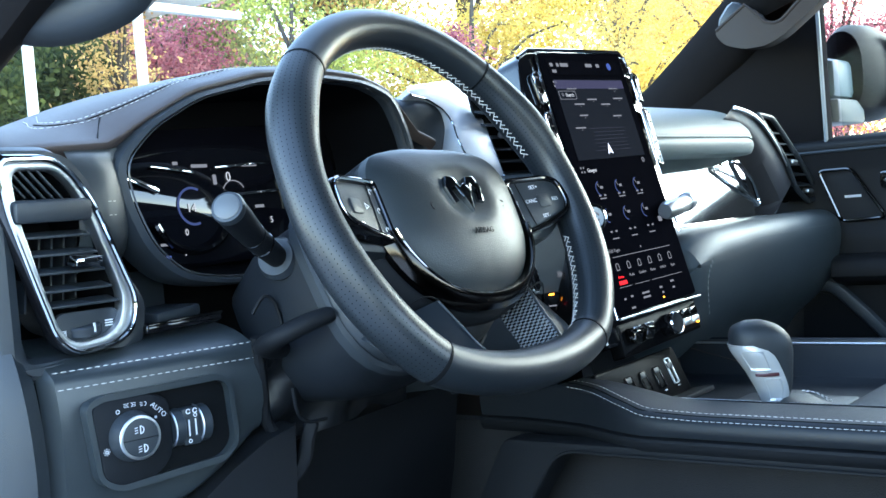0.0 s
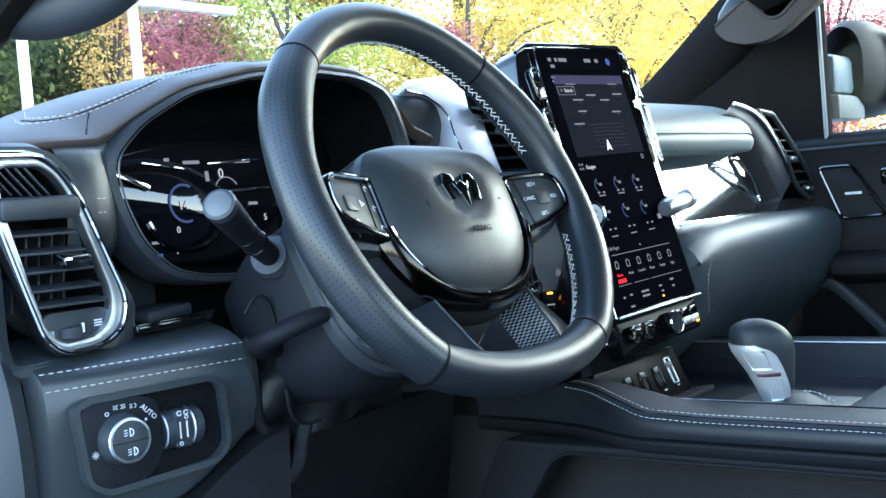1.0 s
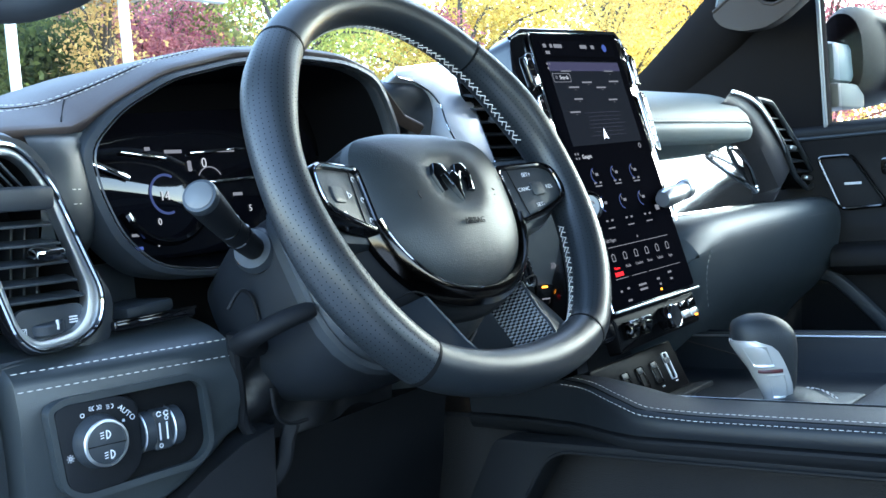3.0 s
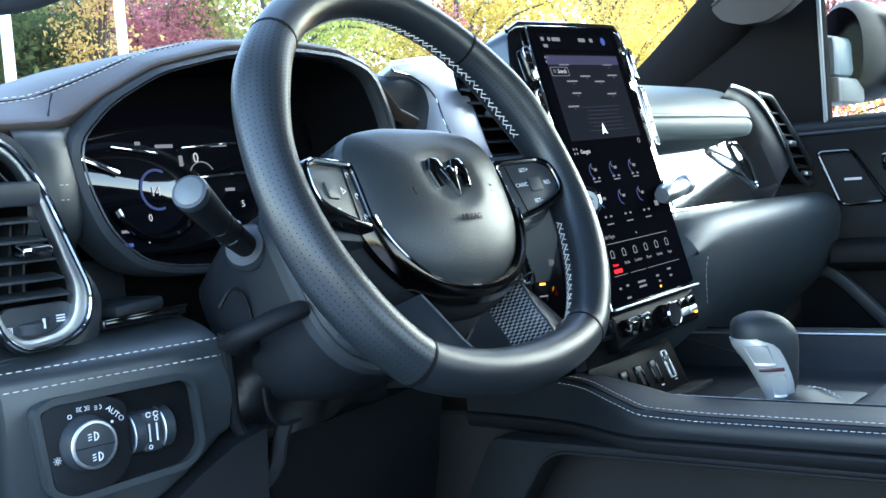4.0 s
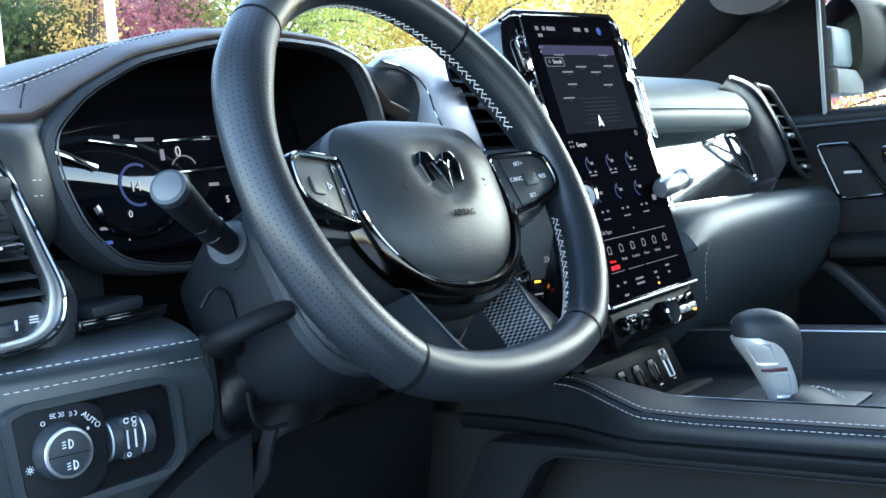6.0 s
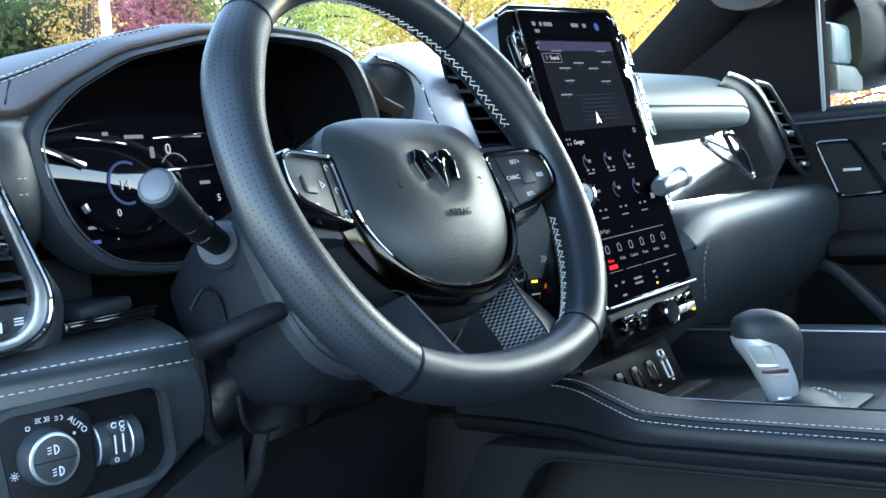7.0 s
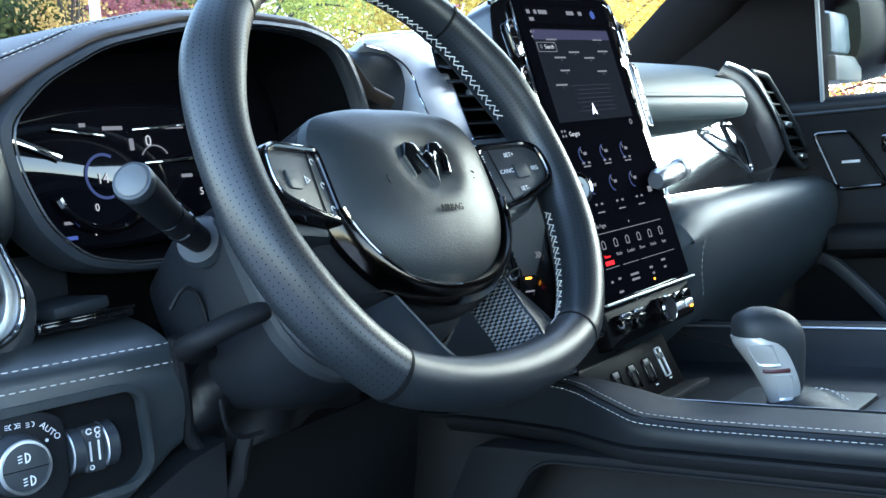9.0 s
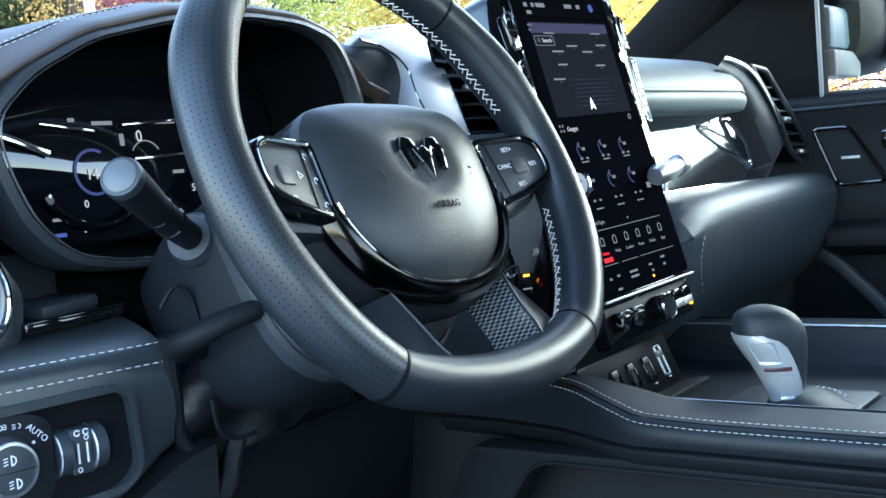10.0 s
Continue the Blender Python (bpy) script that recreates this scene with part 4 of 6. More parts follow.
# dark trim band under the cushion
COVER_TRIM = material("dark_cover_trim", (0.045, 0.041, 0.038), 0.14, 1.0, stain=0.05)
lower_line = sorted([p for p in cover_outline if p.y < -0.022], key=lambda q: math.atan2(q.x, -(q.y + 0.018)))


def band_row(p, out, z):
    d = (Vector((p.x, p.y)) - cc).normalized()
    return Vector((p.x + d.x * out, p.y + d.y * out, z))


part("cover_trim", loft([[band_row(p, o, z) for o, z in ((-0.003, -0.014), (-0.001, -0.004), (0.0015, -0.0005), (0.005, -0.0015), (0.010, -0.0065), (0.013, -0.0105), (0.011, -0.018))] for p in lower_line]), COVER_TRIM, wheel, "dark chrome trim below the cushion", m=WL)
part("cover_trim_edge", tube([band_row(p, 0.0012, 0.0002) for p in lower_line[: len(lower_line) // 2]], 0.0010, 6), CHROME, wheel, m=WL)
# badge: a plain faceted emblem
badge = []
for sx in (-1, 1):
    pts = [(0.002 * sx, 0.004), (0.010 * sx, 0.017), (0.022 * sx, 0.018), (0.029 * sx, 0.006), (0.024 * sx, -0.012), (0.016 * sx, -0.010), (0.020 * sx, 0.002), (0.013 * sx, 0.006), (0.006 * sx, -0.006)]
    badge.append(slab([Vector(p) for p in (pts if sx > 0 else pts[::-1])], 0.0055, 0.0018))
badge.append(slab([Vector(p) for p in ((-0.009, 0.004), (0.0, -0.022), (0.009, 0.004), (0.0, 0.010))], 0.0065, 0.002))
part("badge", join(*badge), material("badge_chrome", (0.18, 0.19, 0.2), 0.1, 1.0), wheel, "faceted dark chrome emblem", m=WL @ pose(0.0, 0.003, 0.0075) @ Matrix.Diagonal((0.84, 0.86, 0.95, 1)))
words("lettering", "AIRBAG", 0.0075, wheel, DARK, WL @ pose(0.0, -0.0345, 0.0142, 3, 0, 0), 0.0002, "embossed letters")
for x, a in ((-0.048, 5), (0.046, -5)):
    part("horn_mark", slab(arc(0.0035, 20, 300, 0.0008, 8), 0.0005), DARK, wheel, m=WL @ pose(x, -0.008, 0.0098, 0, a * 3, 0))
# body of the hub and the spokes


def skirt_row(k, z):
    row = []
    for p in cover_outline:
        low = min(1.0, max(0.0, (0.010 - p.y) / 0.04))
        kk = 1 + (k - 1) * (low if k > 1 else 1)
        row.append(Vector((p.x * kk, -0.018 + (p.y + 0.018) * kk, z)))
    return row


# darker plastic here stands for the hub's shadow in the opening
part("hub_back", loft([skirt_row(k, z) for k, z in ((0.98, -0.014), (1.08, -0.0165), (1.17, -0.021), (1.235, -0.028), (1.25, -0.036), (1.18, -0.050), (0.95, -0.064), (0.7, -0.07))], close_v=True, caps=True), LOWER, wheel, "smooth lower hub cover", m=WL)
for sx in (-1, 1):
    flip = Matrix.Diagonal((sx, 1, 1, 1))

    def add(name, bm, mat, label="", z=0.0, extra=None):
        bmesh.ops.transform(bm, matrix=flip @ (extra or Matrix.Identity(4)), verts=bm.verts)
        if sx < 0:
            bmesh.ops.reverse_faces(bm, faces=bm.faces)
        return part(name, bm, mat, wheel, label, m=WL @ pose(0, 0, z))

    # the pod that carries the buttons
    pod = rounded([(0.088, 0.0250), (0.144, 0.0235), (0.158, 0.017), (0.1615, -0.006), (0.155, -0.018), (0.130, -0.027), (0.090, -0.034)], 0.007)
    lean = pose(0.12, 0, -0.005, 0, -12, 0) @ pose(-0.12, 0, 0)
    add("spoke", slab(scaled(rounded([(0.06, 0.029), (0.155, 0.027), (0.170, 0.008), (0.162, -0.022), (0.135, -0.034), (0.07, -0.042)], 0.010), 1.0), 0.020, 0.007), RIM_LEATHER, "leather-wrapped spoke", -0.031)
    add("button_frame", slab(pod, 0.010, 0.003, scaled(pod, 0.80, 0.88)), GLOSS, "gloss black button surround", -0.002, lean)
    inner = scaled(pod, 0.82, 0.89)
    add("button_edge", tube(spline([(0.143, 0.0195, 0.0095), (0.1535, 0.014, 0.0095), (0.1560, -0.005, 0.0095), (0.150, -0.0145, 0.0095), (0.128, -0.0225, 0.0095), (0.100, -0.029, 0.0095)], 24), 0.0012, 6), CHROME if sx < 0 else BLACK_CHROME, "bright inner edge", -0.002, lean)
    add("button_pad", slab(inner, 0.0065, 0.002), PLASTIC, "matt black button pad", -0.002, lean)
    BL = WL @ pose(0, 0, -0.002) @ (pose(sx * 0.12, 0, -0.005, 0, -12 * sx, 0) @ pose(-sx * 0.12, 0, 0))
    add("key_line", block(0.0008, 0.046, 0.0006, 0.0), DARK, "", 0.0052, lean @ pose(0.104, -0.003, 0, 0, 0, 6))
    add("centre_key", slab(rect(0.015, 0.013, 0.003), 0.002, 0.0008), PLASTIC, "raised centre key", 0.0042, lean @ pose(0.129, -0.002, 0, 0, 0, 0))
    if sx > 0:
        for text, x, y in (("SET+", 0.124, 0.0125), ("CANC", 0.1145, -0.001), ("RES", 0.1455, -0.002), ("SET-", 0.126, -0.0175)):
            words("lettering", text, 0.0052, wheel, PAINT_MARK, BL @ pose(x, y, 0.0069), 0.0001, "white printed letters")
        for y in (0.012, -0.002, -0.016):
            for k in range(3):
                part("key_icon", block(0.006 - 0.001 * k, 0.0009, 0.0003), PAINT_MARK, wheel, m=BL @ pose(0.093 + 0.0008 * k, y + 0.0022 * k - 0.002, 0.0069))
        part("key_icon", slab(arc(0.0034, 0, 359, 0.0009, 14), 0.0003), PAINT_MARK, wheel, m=BL @ pose(0.129, -0.002, 0.0072))
    else:
        part("key_icon", slab([Vector(p) for p in ((-0.003, -0.003), (0.003, 0.0), (-0.003, 0.003))], 0.0003, 0, [Vector(p) for p in ((-0.0022, -0.0018), (0.0012, 0.0), (-0.0022, 0.0018))]), PAINT_MARK, wheel, m=BL @ pose(-0.1135, -0.001, 0.0069))
        for x, y in ((-0.1, 0.013), (-0.098, -0.004), (-0.097, -0.021), (-0.13, -0.018)):
            part("key_icon", slab(arc(0.0026, 20, 250, 0.0008, 8), 0.0003), PAINT_MARK, wheel, m=BL @ pose(x, y, 0.0069))
    # lower spoke: leather from the flat bottom up to the hub, with a woven inner wall
    inner_line = spline([(0.064, -0.082, -0.012), (0.0585, -0.109, -0.004), (0.0565, -0.126, 0.002), (0.049, -0.1425, 0.008), (0.034, -0.1500, 0.0135), (0.0, -0.1530, 0.0168)], 24)
    inner_line = [Vector(p) for p in inner_line]
    rows = []
    for i, p in enumerate(inner_line):
        k = i / 23
        out = rim_point(-38 - 52 * k ** 0.8)
        if k < 0.22:      # the upper end stays clear of the grip
            out = out.lerp(Vector((0.112, -0.088, -0.034)), (1 - k / 0.22) ** 1.2)
        q = [p + Vector((0, 0, -0.003)), p]
        for f in (0.15, 0.35, 0.6, 0.85, 1.0):
            m_ = p.lerp(out, f)
            m_.z = p.z * (1 - f) + (out.z + 0.004 * k - 0.014 * (1 - k)) * f + 0.002 * math.sin(math.pi * f)
            q.append(m_)
        q.append(q[-1] + Vector((0, 0, -0.012)))
        rows.append(q)
    add("lower_spoke", loft(rows), RIM_LEATHER, "leather-wrapped lower spoke")
    add("spoke_wall", loft([[p + Vector((-0.0004, 0, -0.001)), p + Vector((-0.004, 0.001, -0.014)), p + Vector((-0.009, 0.003, -0.036))] for p in inner_line[:19]]), CARBON, "carbon-weave inner wall of the spoke")
    add("spoke_edge", tube([p + Vector((0, 0, 0.0006)) for p in inner_line], 0.0009, 6), RIM_LEATHER, "rolled leather edge")
    add("spoke_seam", tube(spline([(0.064, -0.082, -0.0105), (0.084, -0.079, -0.0095), (0.110, -0.087, -0.0310)], 10), 0.0008, 6), DARK, "dark seam at the top of the spoke")
    add("shift_paddle", slab(rounded([(0.100, -0.052), (0.118, -0.05), (0.112, -0.078), (0.098, -0.082)], 0.006), 0.004, 0.0015), GLOSS, "gear paddle behind the spoke", -0.034)
    add("paddle_edge", tube([Vector((p.x, p.y, 0.004)) for p in rounded([(0.100, -0.052), (0.118, -0.05), (0.112, -0.078), (0.098, -0.082)], 0.006)], 0.001, 6, True), CHROME, "", -0.034)


# ---- centre stack ----
# smooth pod between the instruments and the screen
pod = thing("centre_vent_pod", "dark dashboard pod with a brushed silver trim round the centre vent", "dashboard trim", at=(0.28, 0.22, 1.42))
PB = Matrix.Translation((-0.28, -0.22, -1.42))
part("pod_face", loft([[PB @ Vector(p) for p in spline([(x, 0.34, 1.445), (x, 0.27, z), (x, y + 0.008, z - 0.005), (x, y, z - 0.03), (x, y + 0.004, 1.38), (x, y + 0.01, 1.30), (x, y + 0.03, 1.20)], 18)]
                       for x, y, z in ((0.180, 0.245, 1.462), (0.20, 0.225, 1.470), (0.23, 0.216, 1.475), (0.28, 0.214, 1.477), (0.33, 0.215, 1.477), (0.42, 0.22, 1.470), (0.55, 0.24, 1.458))]), PLASTIC, pod)
TRIM_AT = frame_of((0, 0.2, 1.43), (1, 0, 0), (0, 0.47, 0.883))      # leaning back over the pod
silver = rounded([(0.218, 0.050), (0.222, 0.060), (0.284, 0.069), (0.330, 0.073), (0.345, 0.062), (0.328, -0.012), (0.316, -0.064), (0.284, -0.064), (0.263, -0.045), (0.264, -0.012), (0.272, 0.014), (0.266, 0.031), (0.245, 0.045)], 0.007)
part("silver_trim", slab(silver, 0.034, 0.003, base=-0.030), BRUSHED, pod, "brushed silver trim", m=PB @ TRIM_AT)
part("trim_edge", tube([PB @ TRIM_AT @ Vector((p.x, p.y, 0.0035)) for p in silver], 0.0010, 6, True), CHROME, pod)
cv = thing("air_vent", "centre air vent with black slats beside the screen", "air vent", "dashboard air vents", at=(0.36, 0.205, 1.43))
part("throat", slab(rounded([(0.312, 1.478), (0.40, 1.485), (0.43, 1.37), (0.345, 1.37)], 0.006), 0.004), DARK, cv, m=Matrix.Translation((-0.36, -0.205, -1.43)) @ REAR(0.2095))
for i in range(7):
    z = 1.382 + 0.0145 * i
    x0 = 0.348 - 0.38 * (z - 1.376)
    part("slat", block(0.09, 0.014, 0.0022, 0.0006), PLASTIC, cv, m=pose(x0 + 0.045 - 0.36, -0.006, z - 1.43, 16, 0, 0))
part("tab", block(0.012, 0.012, 0.008, 0.003), SATIN, cv, "silver airflow tab", m=pose(0.352 - 0.36, -0.016, 1.4275 - 1.43))

# the screen leans back, faces the driver a little and stands slightly askew
SCR = frame_of(Vector((0.3752, 0.0516, 1.36)), (0.9992, -0.0273, 0.0305), (-0.023, 0.2428, 0.9698))
screen = thing("centre_display", "tall portrait touchscreen with map and gauges in a gloss black housing", "touchscreen", at=SCR.translation)
SL = Matrix.Translation(-SCR.translation) @ SCR
hous = rounded([(-0.096, 0.159), (0.096, 0.161), (0.111, 0.152), (0.1235, 0.130), (0.119, 0.095), (0.119, 0.044), (0.111, -0.014), (0.103, -0.075), (0.090, -0.172), (-0.120, -0.178), (-0.110, -0.05), (-0.115, 0.05), (-0.126, 0.10), (-0.121, 0.146)], 0.008)
part("housing", slab(hous, 0.030, 0.005, base=-0.034), GLOSS, screen, "gloss black housing", m=SL)
part("housing_back", slab(scaled(hous, 0.90, 0.70), 0.03, 0.0, base=-0.062), DARK, screen, m=SL)
glass_o = rounded([(-0.087, 0.154), (0.087, 0.156), (0.090, 0.05), (0.093, -0.146), (-0.088, -0.148), (-0.090, 0.0)], 0.005)
part("glass", slab(glass_o, 0.006, 0.0015, base=-0.005), SCREEN, screen, "dark glass touchscreen", m=SL)
part("top_edge", tube([SL @ Vector(p) for p in ((-0.116, 0.150, -0.006), (-0.097, 0.1585, -0.004), (0.0, 0.160, -0.004), (0.096, 0.1605, -0.004), (0.109, 0.152, -0.006))], 0.0024, 8), CHROME, screen, "bright top edge")
for sx, pts in ((-1, [(-0.090, 0.152), (-0.092, 0.11), (-0.094, 0.05), (-0.094, -0.02), (-0.092, -0.10), (-0.092, -0.15)]), (1, [(0.099, 0.152), (0.103, 0.125), (0.101, 0.05), (0.101, -0.02), (0.100, -0.07)])):
    part("side_edge", tube([SL @ Vector((p.x, p.y, 0.0)) for p in spline([Vector((*q, 0)) for q in pts], 16)], 0.0014, 8), CHROME, screen, "bright side edge")
    for y0, y1 in ((0.133, 0.094), (0.087, 0.014)):
        xo = -0.1035 if sx < 0 else 0.1105
        o = rounded([(xo - sx * 0.006, y0), (xo + sx * 0.005, y0 - 0.004), (xo + sx * 0.003, y1), (xo - sx * 0.008, y1 + 0.003)], 0.004)
        part("key_bank", slab(o, 0.0045, 0.0015), GLOSS, screen, "column of gloss black keys", m=SL @ pose(0, 0, -0.003))
        # right bank gets darker chrome to take the sun's glare out of it
        part("key_edge", tube([SL @ Vector((p.x, p.y, 0.001)) for p in o], 0.0010, 6, True), CHROME if sx < 0 else BLACK_CHROME, screen)
        n = 2 if y0 > 0.1 else 4
        for k in range(1, n):
            y = y0 + (y1 - y0) * k / n
            part("key_gap", block(0.011, 0.0008, 0.0008), DARK, screen, m=SL @ pose(xo, y, 0.0018))
        for k in range(n):
            part("key_icon", slab(arc(0.0024, 0, 200, 0.0008, 6), 0.0003), LIT_DIM, screen, m=SL @ pose(xo, y0 + (y1 - y0) * (k + 0.5) / n, 0.0017))

# the layout's own rows and the rows on the glass
ROWS = ([-0.20, -0.1545, -0.1285, -0.110, -0.0945, -0.071, -0.028, -0.0005, 0.013, 0.0205, 0.1115, 0.131, 0.150, 0.1695], [-0.195, -0.1505, -0.118, -0.0955, -0.077, -0.0375, -0.006, 0.0155, 0.0297, 0.038, 0.104, 0.123, 0.140, 0.162])


def on_glass(x, y, *more):
    """A place on the glass for a place in the layout."""
    return pose(x * 0.89, float(np.interp(y, *ROWS)), *more)


def smark(name, w, h, x, y, mat, r=0.0, lift=0.0013):
    return part(name, slab(rect(w, h, r), 0.0003), mat, screen, m=SL @ on_glass(x, y, lift))


smark("status_bar", 0.150, 0.018, 0.0, 0.147, material("status_black", (0.004, 0.004, 0.006), 0.3, specular=0.0), 0.0, 0.0011)
smark("map", 0.146, 0.095, 0.002, 0.072, MAP_BLUE, 0.0, 0.0011)
smark("map_bar", 0.146, 0.010, 0.002, 0.1245, MAP_BAR)
for k in range(7):
    smark("map_road", 0.075 - 0.006 * (k % 3), 0.0004, 0.01 + 0.004 * (k % 2), 0.056 - 0.006 * k, glow("road_line", (0.12, 0.13, 0.2), 0.04) if k == 0 else bpy.data.materials["road_line"])
words("lettering", "Search", 0.0062, screen, WHITE_MARK, SL @ on_glass(-0.054, 0.1115, 0.0018), 0.0001, "lit white letters")
so = rounded([(-0.075, 0.1065), (-0.041, 0.1065), (-0.041, 0.1165), (-0.075, 0.1165)], 0.002)
part("search_box", slab(so, 0.0003, 0, scaled(so, 0.9, 0.96)), LIT_DIM, screen, m=SL @ pose(0.006, -0.0075, 0.0013))
part("search_icon", slab(arc(0.002, 0, 359, 0.0006, 10), 0.0003), LIT_DIM, screen, m=SL @ on_glass(-0.0695, 0.112, 0.0013))
rs = random.Random(5)
for x, y in ((-0.045, 0.1195), (0.055, 0.1195), (-0.005, 0.104), (-0.038, 0.0965), (0.025, 0.0955), (0.06, 0.105), (-0.036, 0.078), (0.045, 0.0755), (-0.052, 0.058)):
    smark("place_name", 0.017 + 0.004 * rs.random(), 0.0017, x, y, LIT_DIM)
    smark("place_dot", 0.001, 0.001, x + 0.002, y - 0.004, LIT_DIM)
part("position_arrow", slab([Vector(p) for p in ((0, 0.007), (0.0048, -0.005), (0.0, -0.0028), (-0.0048, -0.005))], 0.0004), glow("arrow_white", (0.75, 0.85, 1.0), 0.25), screen, "pale navigation arrow", m=SL @ on_glass(0.0, 0.0205, 0.0014))
for x, w in ((-0.075, 0.006), (-0.061, 0.005), (-0.046, 0.016), (0.012, 0.014), (0.034, 0.007)):
    smark("status_text", w, 0.0042, x, 0.150, LIT_DIM, 0.001)
smark("status_text", 0.008, 0.0035, -0.072, 0.1415, LIT_DIM)
part("profile_icon", slab(arc(0.0045, 0, 359, 0.0044, 14), 0.0003), LIT_BLUE, screen, m=SL @ on_glass(0.062, 0.149, 0.0014))
words("lettering", "Gauges", 0.0065, screen, WHITE_MARK, SL @ on_glass(-0.058, -0.0005, 0.0018), 0.0001, "lit white letters")
for x, y in ((-0.081, -0.002), (-0.075, 0.003), (-0.081, 0.003), (-0.075, -0.002), (-0.081, 0.1225), (-0.076, 0.1275), (-0.081, 0.1275)):
    smark("corner_icon", 0.0022, 0.0022, x, y, LIT_DIM)
part("gear_icon", slab(arc(0.003, 0, 359, 0.001, 10), 0.0003), LIT_DIM, screen, m=SL @ on_glass(0.075, 0.006, 0.0013))
for r in range(2):
    for c in range(3):
        gx, gy = -0.052 + 0.046 * c, -0.028 - 0.043 * r
        part("gauge_arc", slab(arc(0.0085, 95, 265, 0.0013, 12), 0.0003), GAUGE_BLUE, screen, m=SL @ on_glass(gx, gy, 0.0013))
        part("gauge_needle", slab(rect(0.0006, 0.006), 0.0003), LIT_DIM, screen, m=SL @ on_glass(gx - 0.003, gy + 0.006, 0.0013, 0, 0, 20))
        smark("gauge_value", 0.0055, 0.003, gx + 0.004, gy + 0.0015, LIT_DIM)
        smark("gauge_value", 0.004, 0.002, gx - 0.005, gy - 0.011, LIT_DIM)
        smark("gauge_value", 0.004, 0.002, gx + 0.007, gy - 0.011, LIT_DIM)
        smark("gauge_name", 0.013, 0.0013, gx + 0.001, gy - 0.0158, LIT_DIM)
words("lettering", "Edit Pages", 0.0055, screen, LIT_DIM, SL @ on_glass(-0.064, -0.0945, 0.0018), 0.0001)
smark("grey_chip", 0.008, 0.006, 0.07, -0.079, LIT_DIM)
smark("page_dot", 0.002, 0.002, 0.0, -0.0955, LIT_DIM)
smark("divider_line", 0.130, 0.0007, 0.0, -0.1005, LIT_DIM)
for k, text in enumerate(("Home", "Media", "Comfort", "Phone", "Vehicle", "Apps")):
    x = -0.068 + 0.0265 * k
    ic = rounded([(-0.0035, -0.004), (0.0035, -0.004), (0.0035, 0.003), (0.0, 0.005), (-0.0035, 0.003)], 0.001, 2)
    part("menu_icon", slab(ic, 0.0003, 0, scaled(ic, 0.76)), LIT_DIM, screen, m=SL @ on_glass(x, -0.110, 0.0013))
    words("lettering", text, 0.0045, screen, LIT_RED if k == 0 else LIT_DIM, SL @ on_glass(x, -0.1192, 0.0018), 0.0001)
smark("active_bar", 0.016, 0.0042, -0.066, -0.1245, LIT_RED)
for x0, w in ((-0.063, 0.026), (-0.022, 0.032), (0.042, 0.072)):
    smark("tile_line", w, 0.0006, x0, -0.1285, LIT_DIM)
for x, y, w in ((-0.073, -0.139, 0.004), (-0.056, -0.138, 0.005), (-0.022, -0.138, 0.016), (-0.022, -0.142, 0.016), (0.018, -0.137, 0.006), (0.05, -0.134, 0.008), (0.02, -0.142, 0.004), (0.05, -0.140, 0.005), (-0.06, -0.148, 0.008)):
    smark("tile_text", w, 0.0022, x, y, LIT_DIM)
smark("amber_dot", 0.003, 0.002, 0.018, -0.1465, LIT_AMBER)
# silver strip and the row of controls under the glass
part("silver_strip", block(0.186, 0.0028, 0.004, 0.0010), SATIN, screen, "bright strip under the screen", m=SL @ pose(0.004, -0.1505, 0.002, 0, 0, 0))
part("control_bar", slab(rounded([(-0.092, -0.155), (0.090, -0.153), (0.086, -0.188), (-0.094, -0.192)], 0.004), 0.016, 0.004, base=-0.018), BLACK_SATIN, screen, "black climate control bar", m=SL)
rotary = part("rotary_knob", lathe([(0.0125, 0.0), (0.0125, 0.014), (0.0115, 0.016)], 28), GLOSS, screen, "rotary volume knob", m=SL @ pose(0.004, -0.172, -0.002))
part("knob_ring", lathe([(0.0126, 0.013), (0.0132, 0.0155), (0.0118, 0.0175), (0.0100, 0.0172)], 28), CHROME, rotary)
part("knob_face", lathe([(0.0098, 0.0), (0.0098, 0.0162), (0.0, 0.0165)], 24), PLASTIC, rotary)
for x in (-0.074, -0.048):
    part("toggle", block(0.017, 0.015, 0.016, 0.003), BLACK_CHROME, screen, "chromed toggle", m=SL @ pose(x, -0.171, 0.003, 25, 0, 0))
    part("toggle_edge", block(0.018, 0.003, 0.004, 0.001), CHROME, screen, m=SL @ pose(x, -0.1635, 0.010, 25, 0, 0))
for r in range(2):
    for k in range(3):
        part("key", block(0.0175, 0.0085, 0.006, 0.0015), BLACK_CHROME if r == 0 else SATIN, screen, "metallic key", m=SL @ pose(0.032 + 0.0190 * k, -0.1645 - 0.0105 * r, 0.0))
for k in (0, 2):
    part("amber_led", slab(rect(0.006, 0.0022), 0.0004), LIT_AMBER, screen, "lit amber lamp", m=SL @ pose(0.033 + 0.0190 * k, -0.179, 0.0032))
# lower left wing of the housing
part("wing", loft([[SL @ Vector(p) for p in ((-0.135 + d, y, -0.03), (-0.132 + d, y, 0.0), (-0.122 + d, y, 0.006), (-0.114 + d, y, 0.0))] for y, d in ((-0.06, 0.0), (-0.11, -0.012), (-0.15, -0.033), (-0.175, -0.046), (-0.195, -0.052))]), BLACK_CHROME, screen, "dark metallic wing")
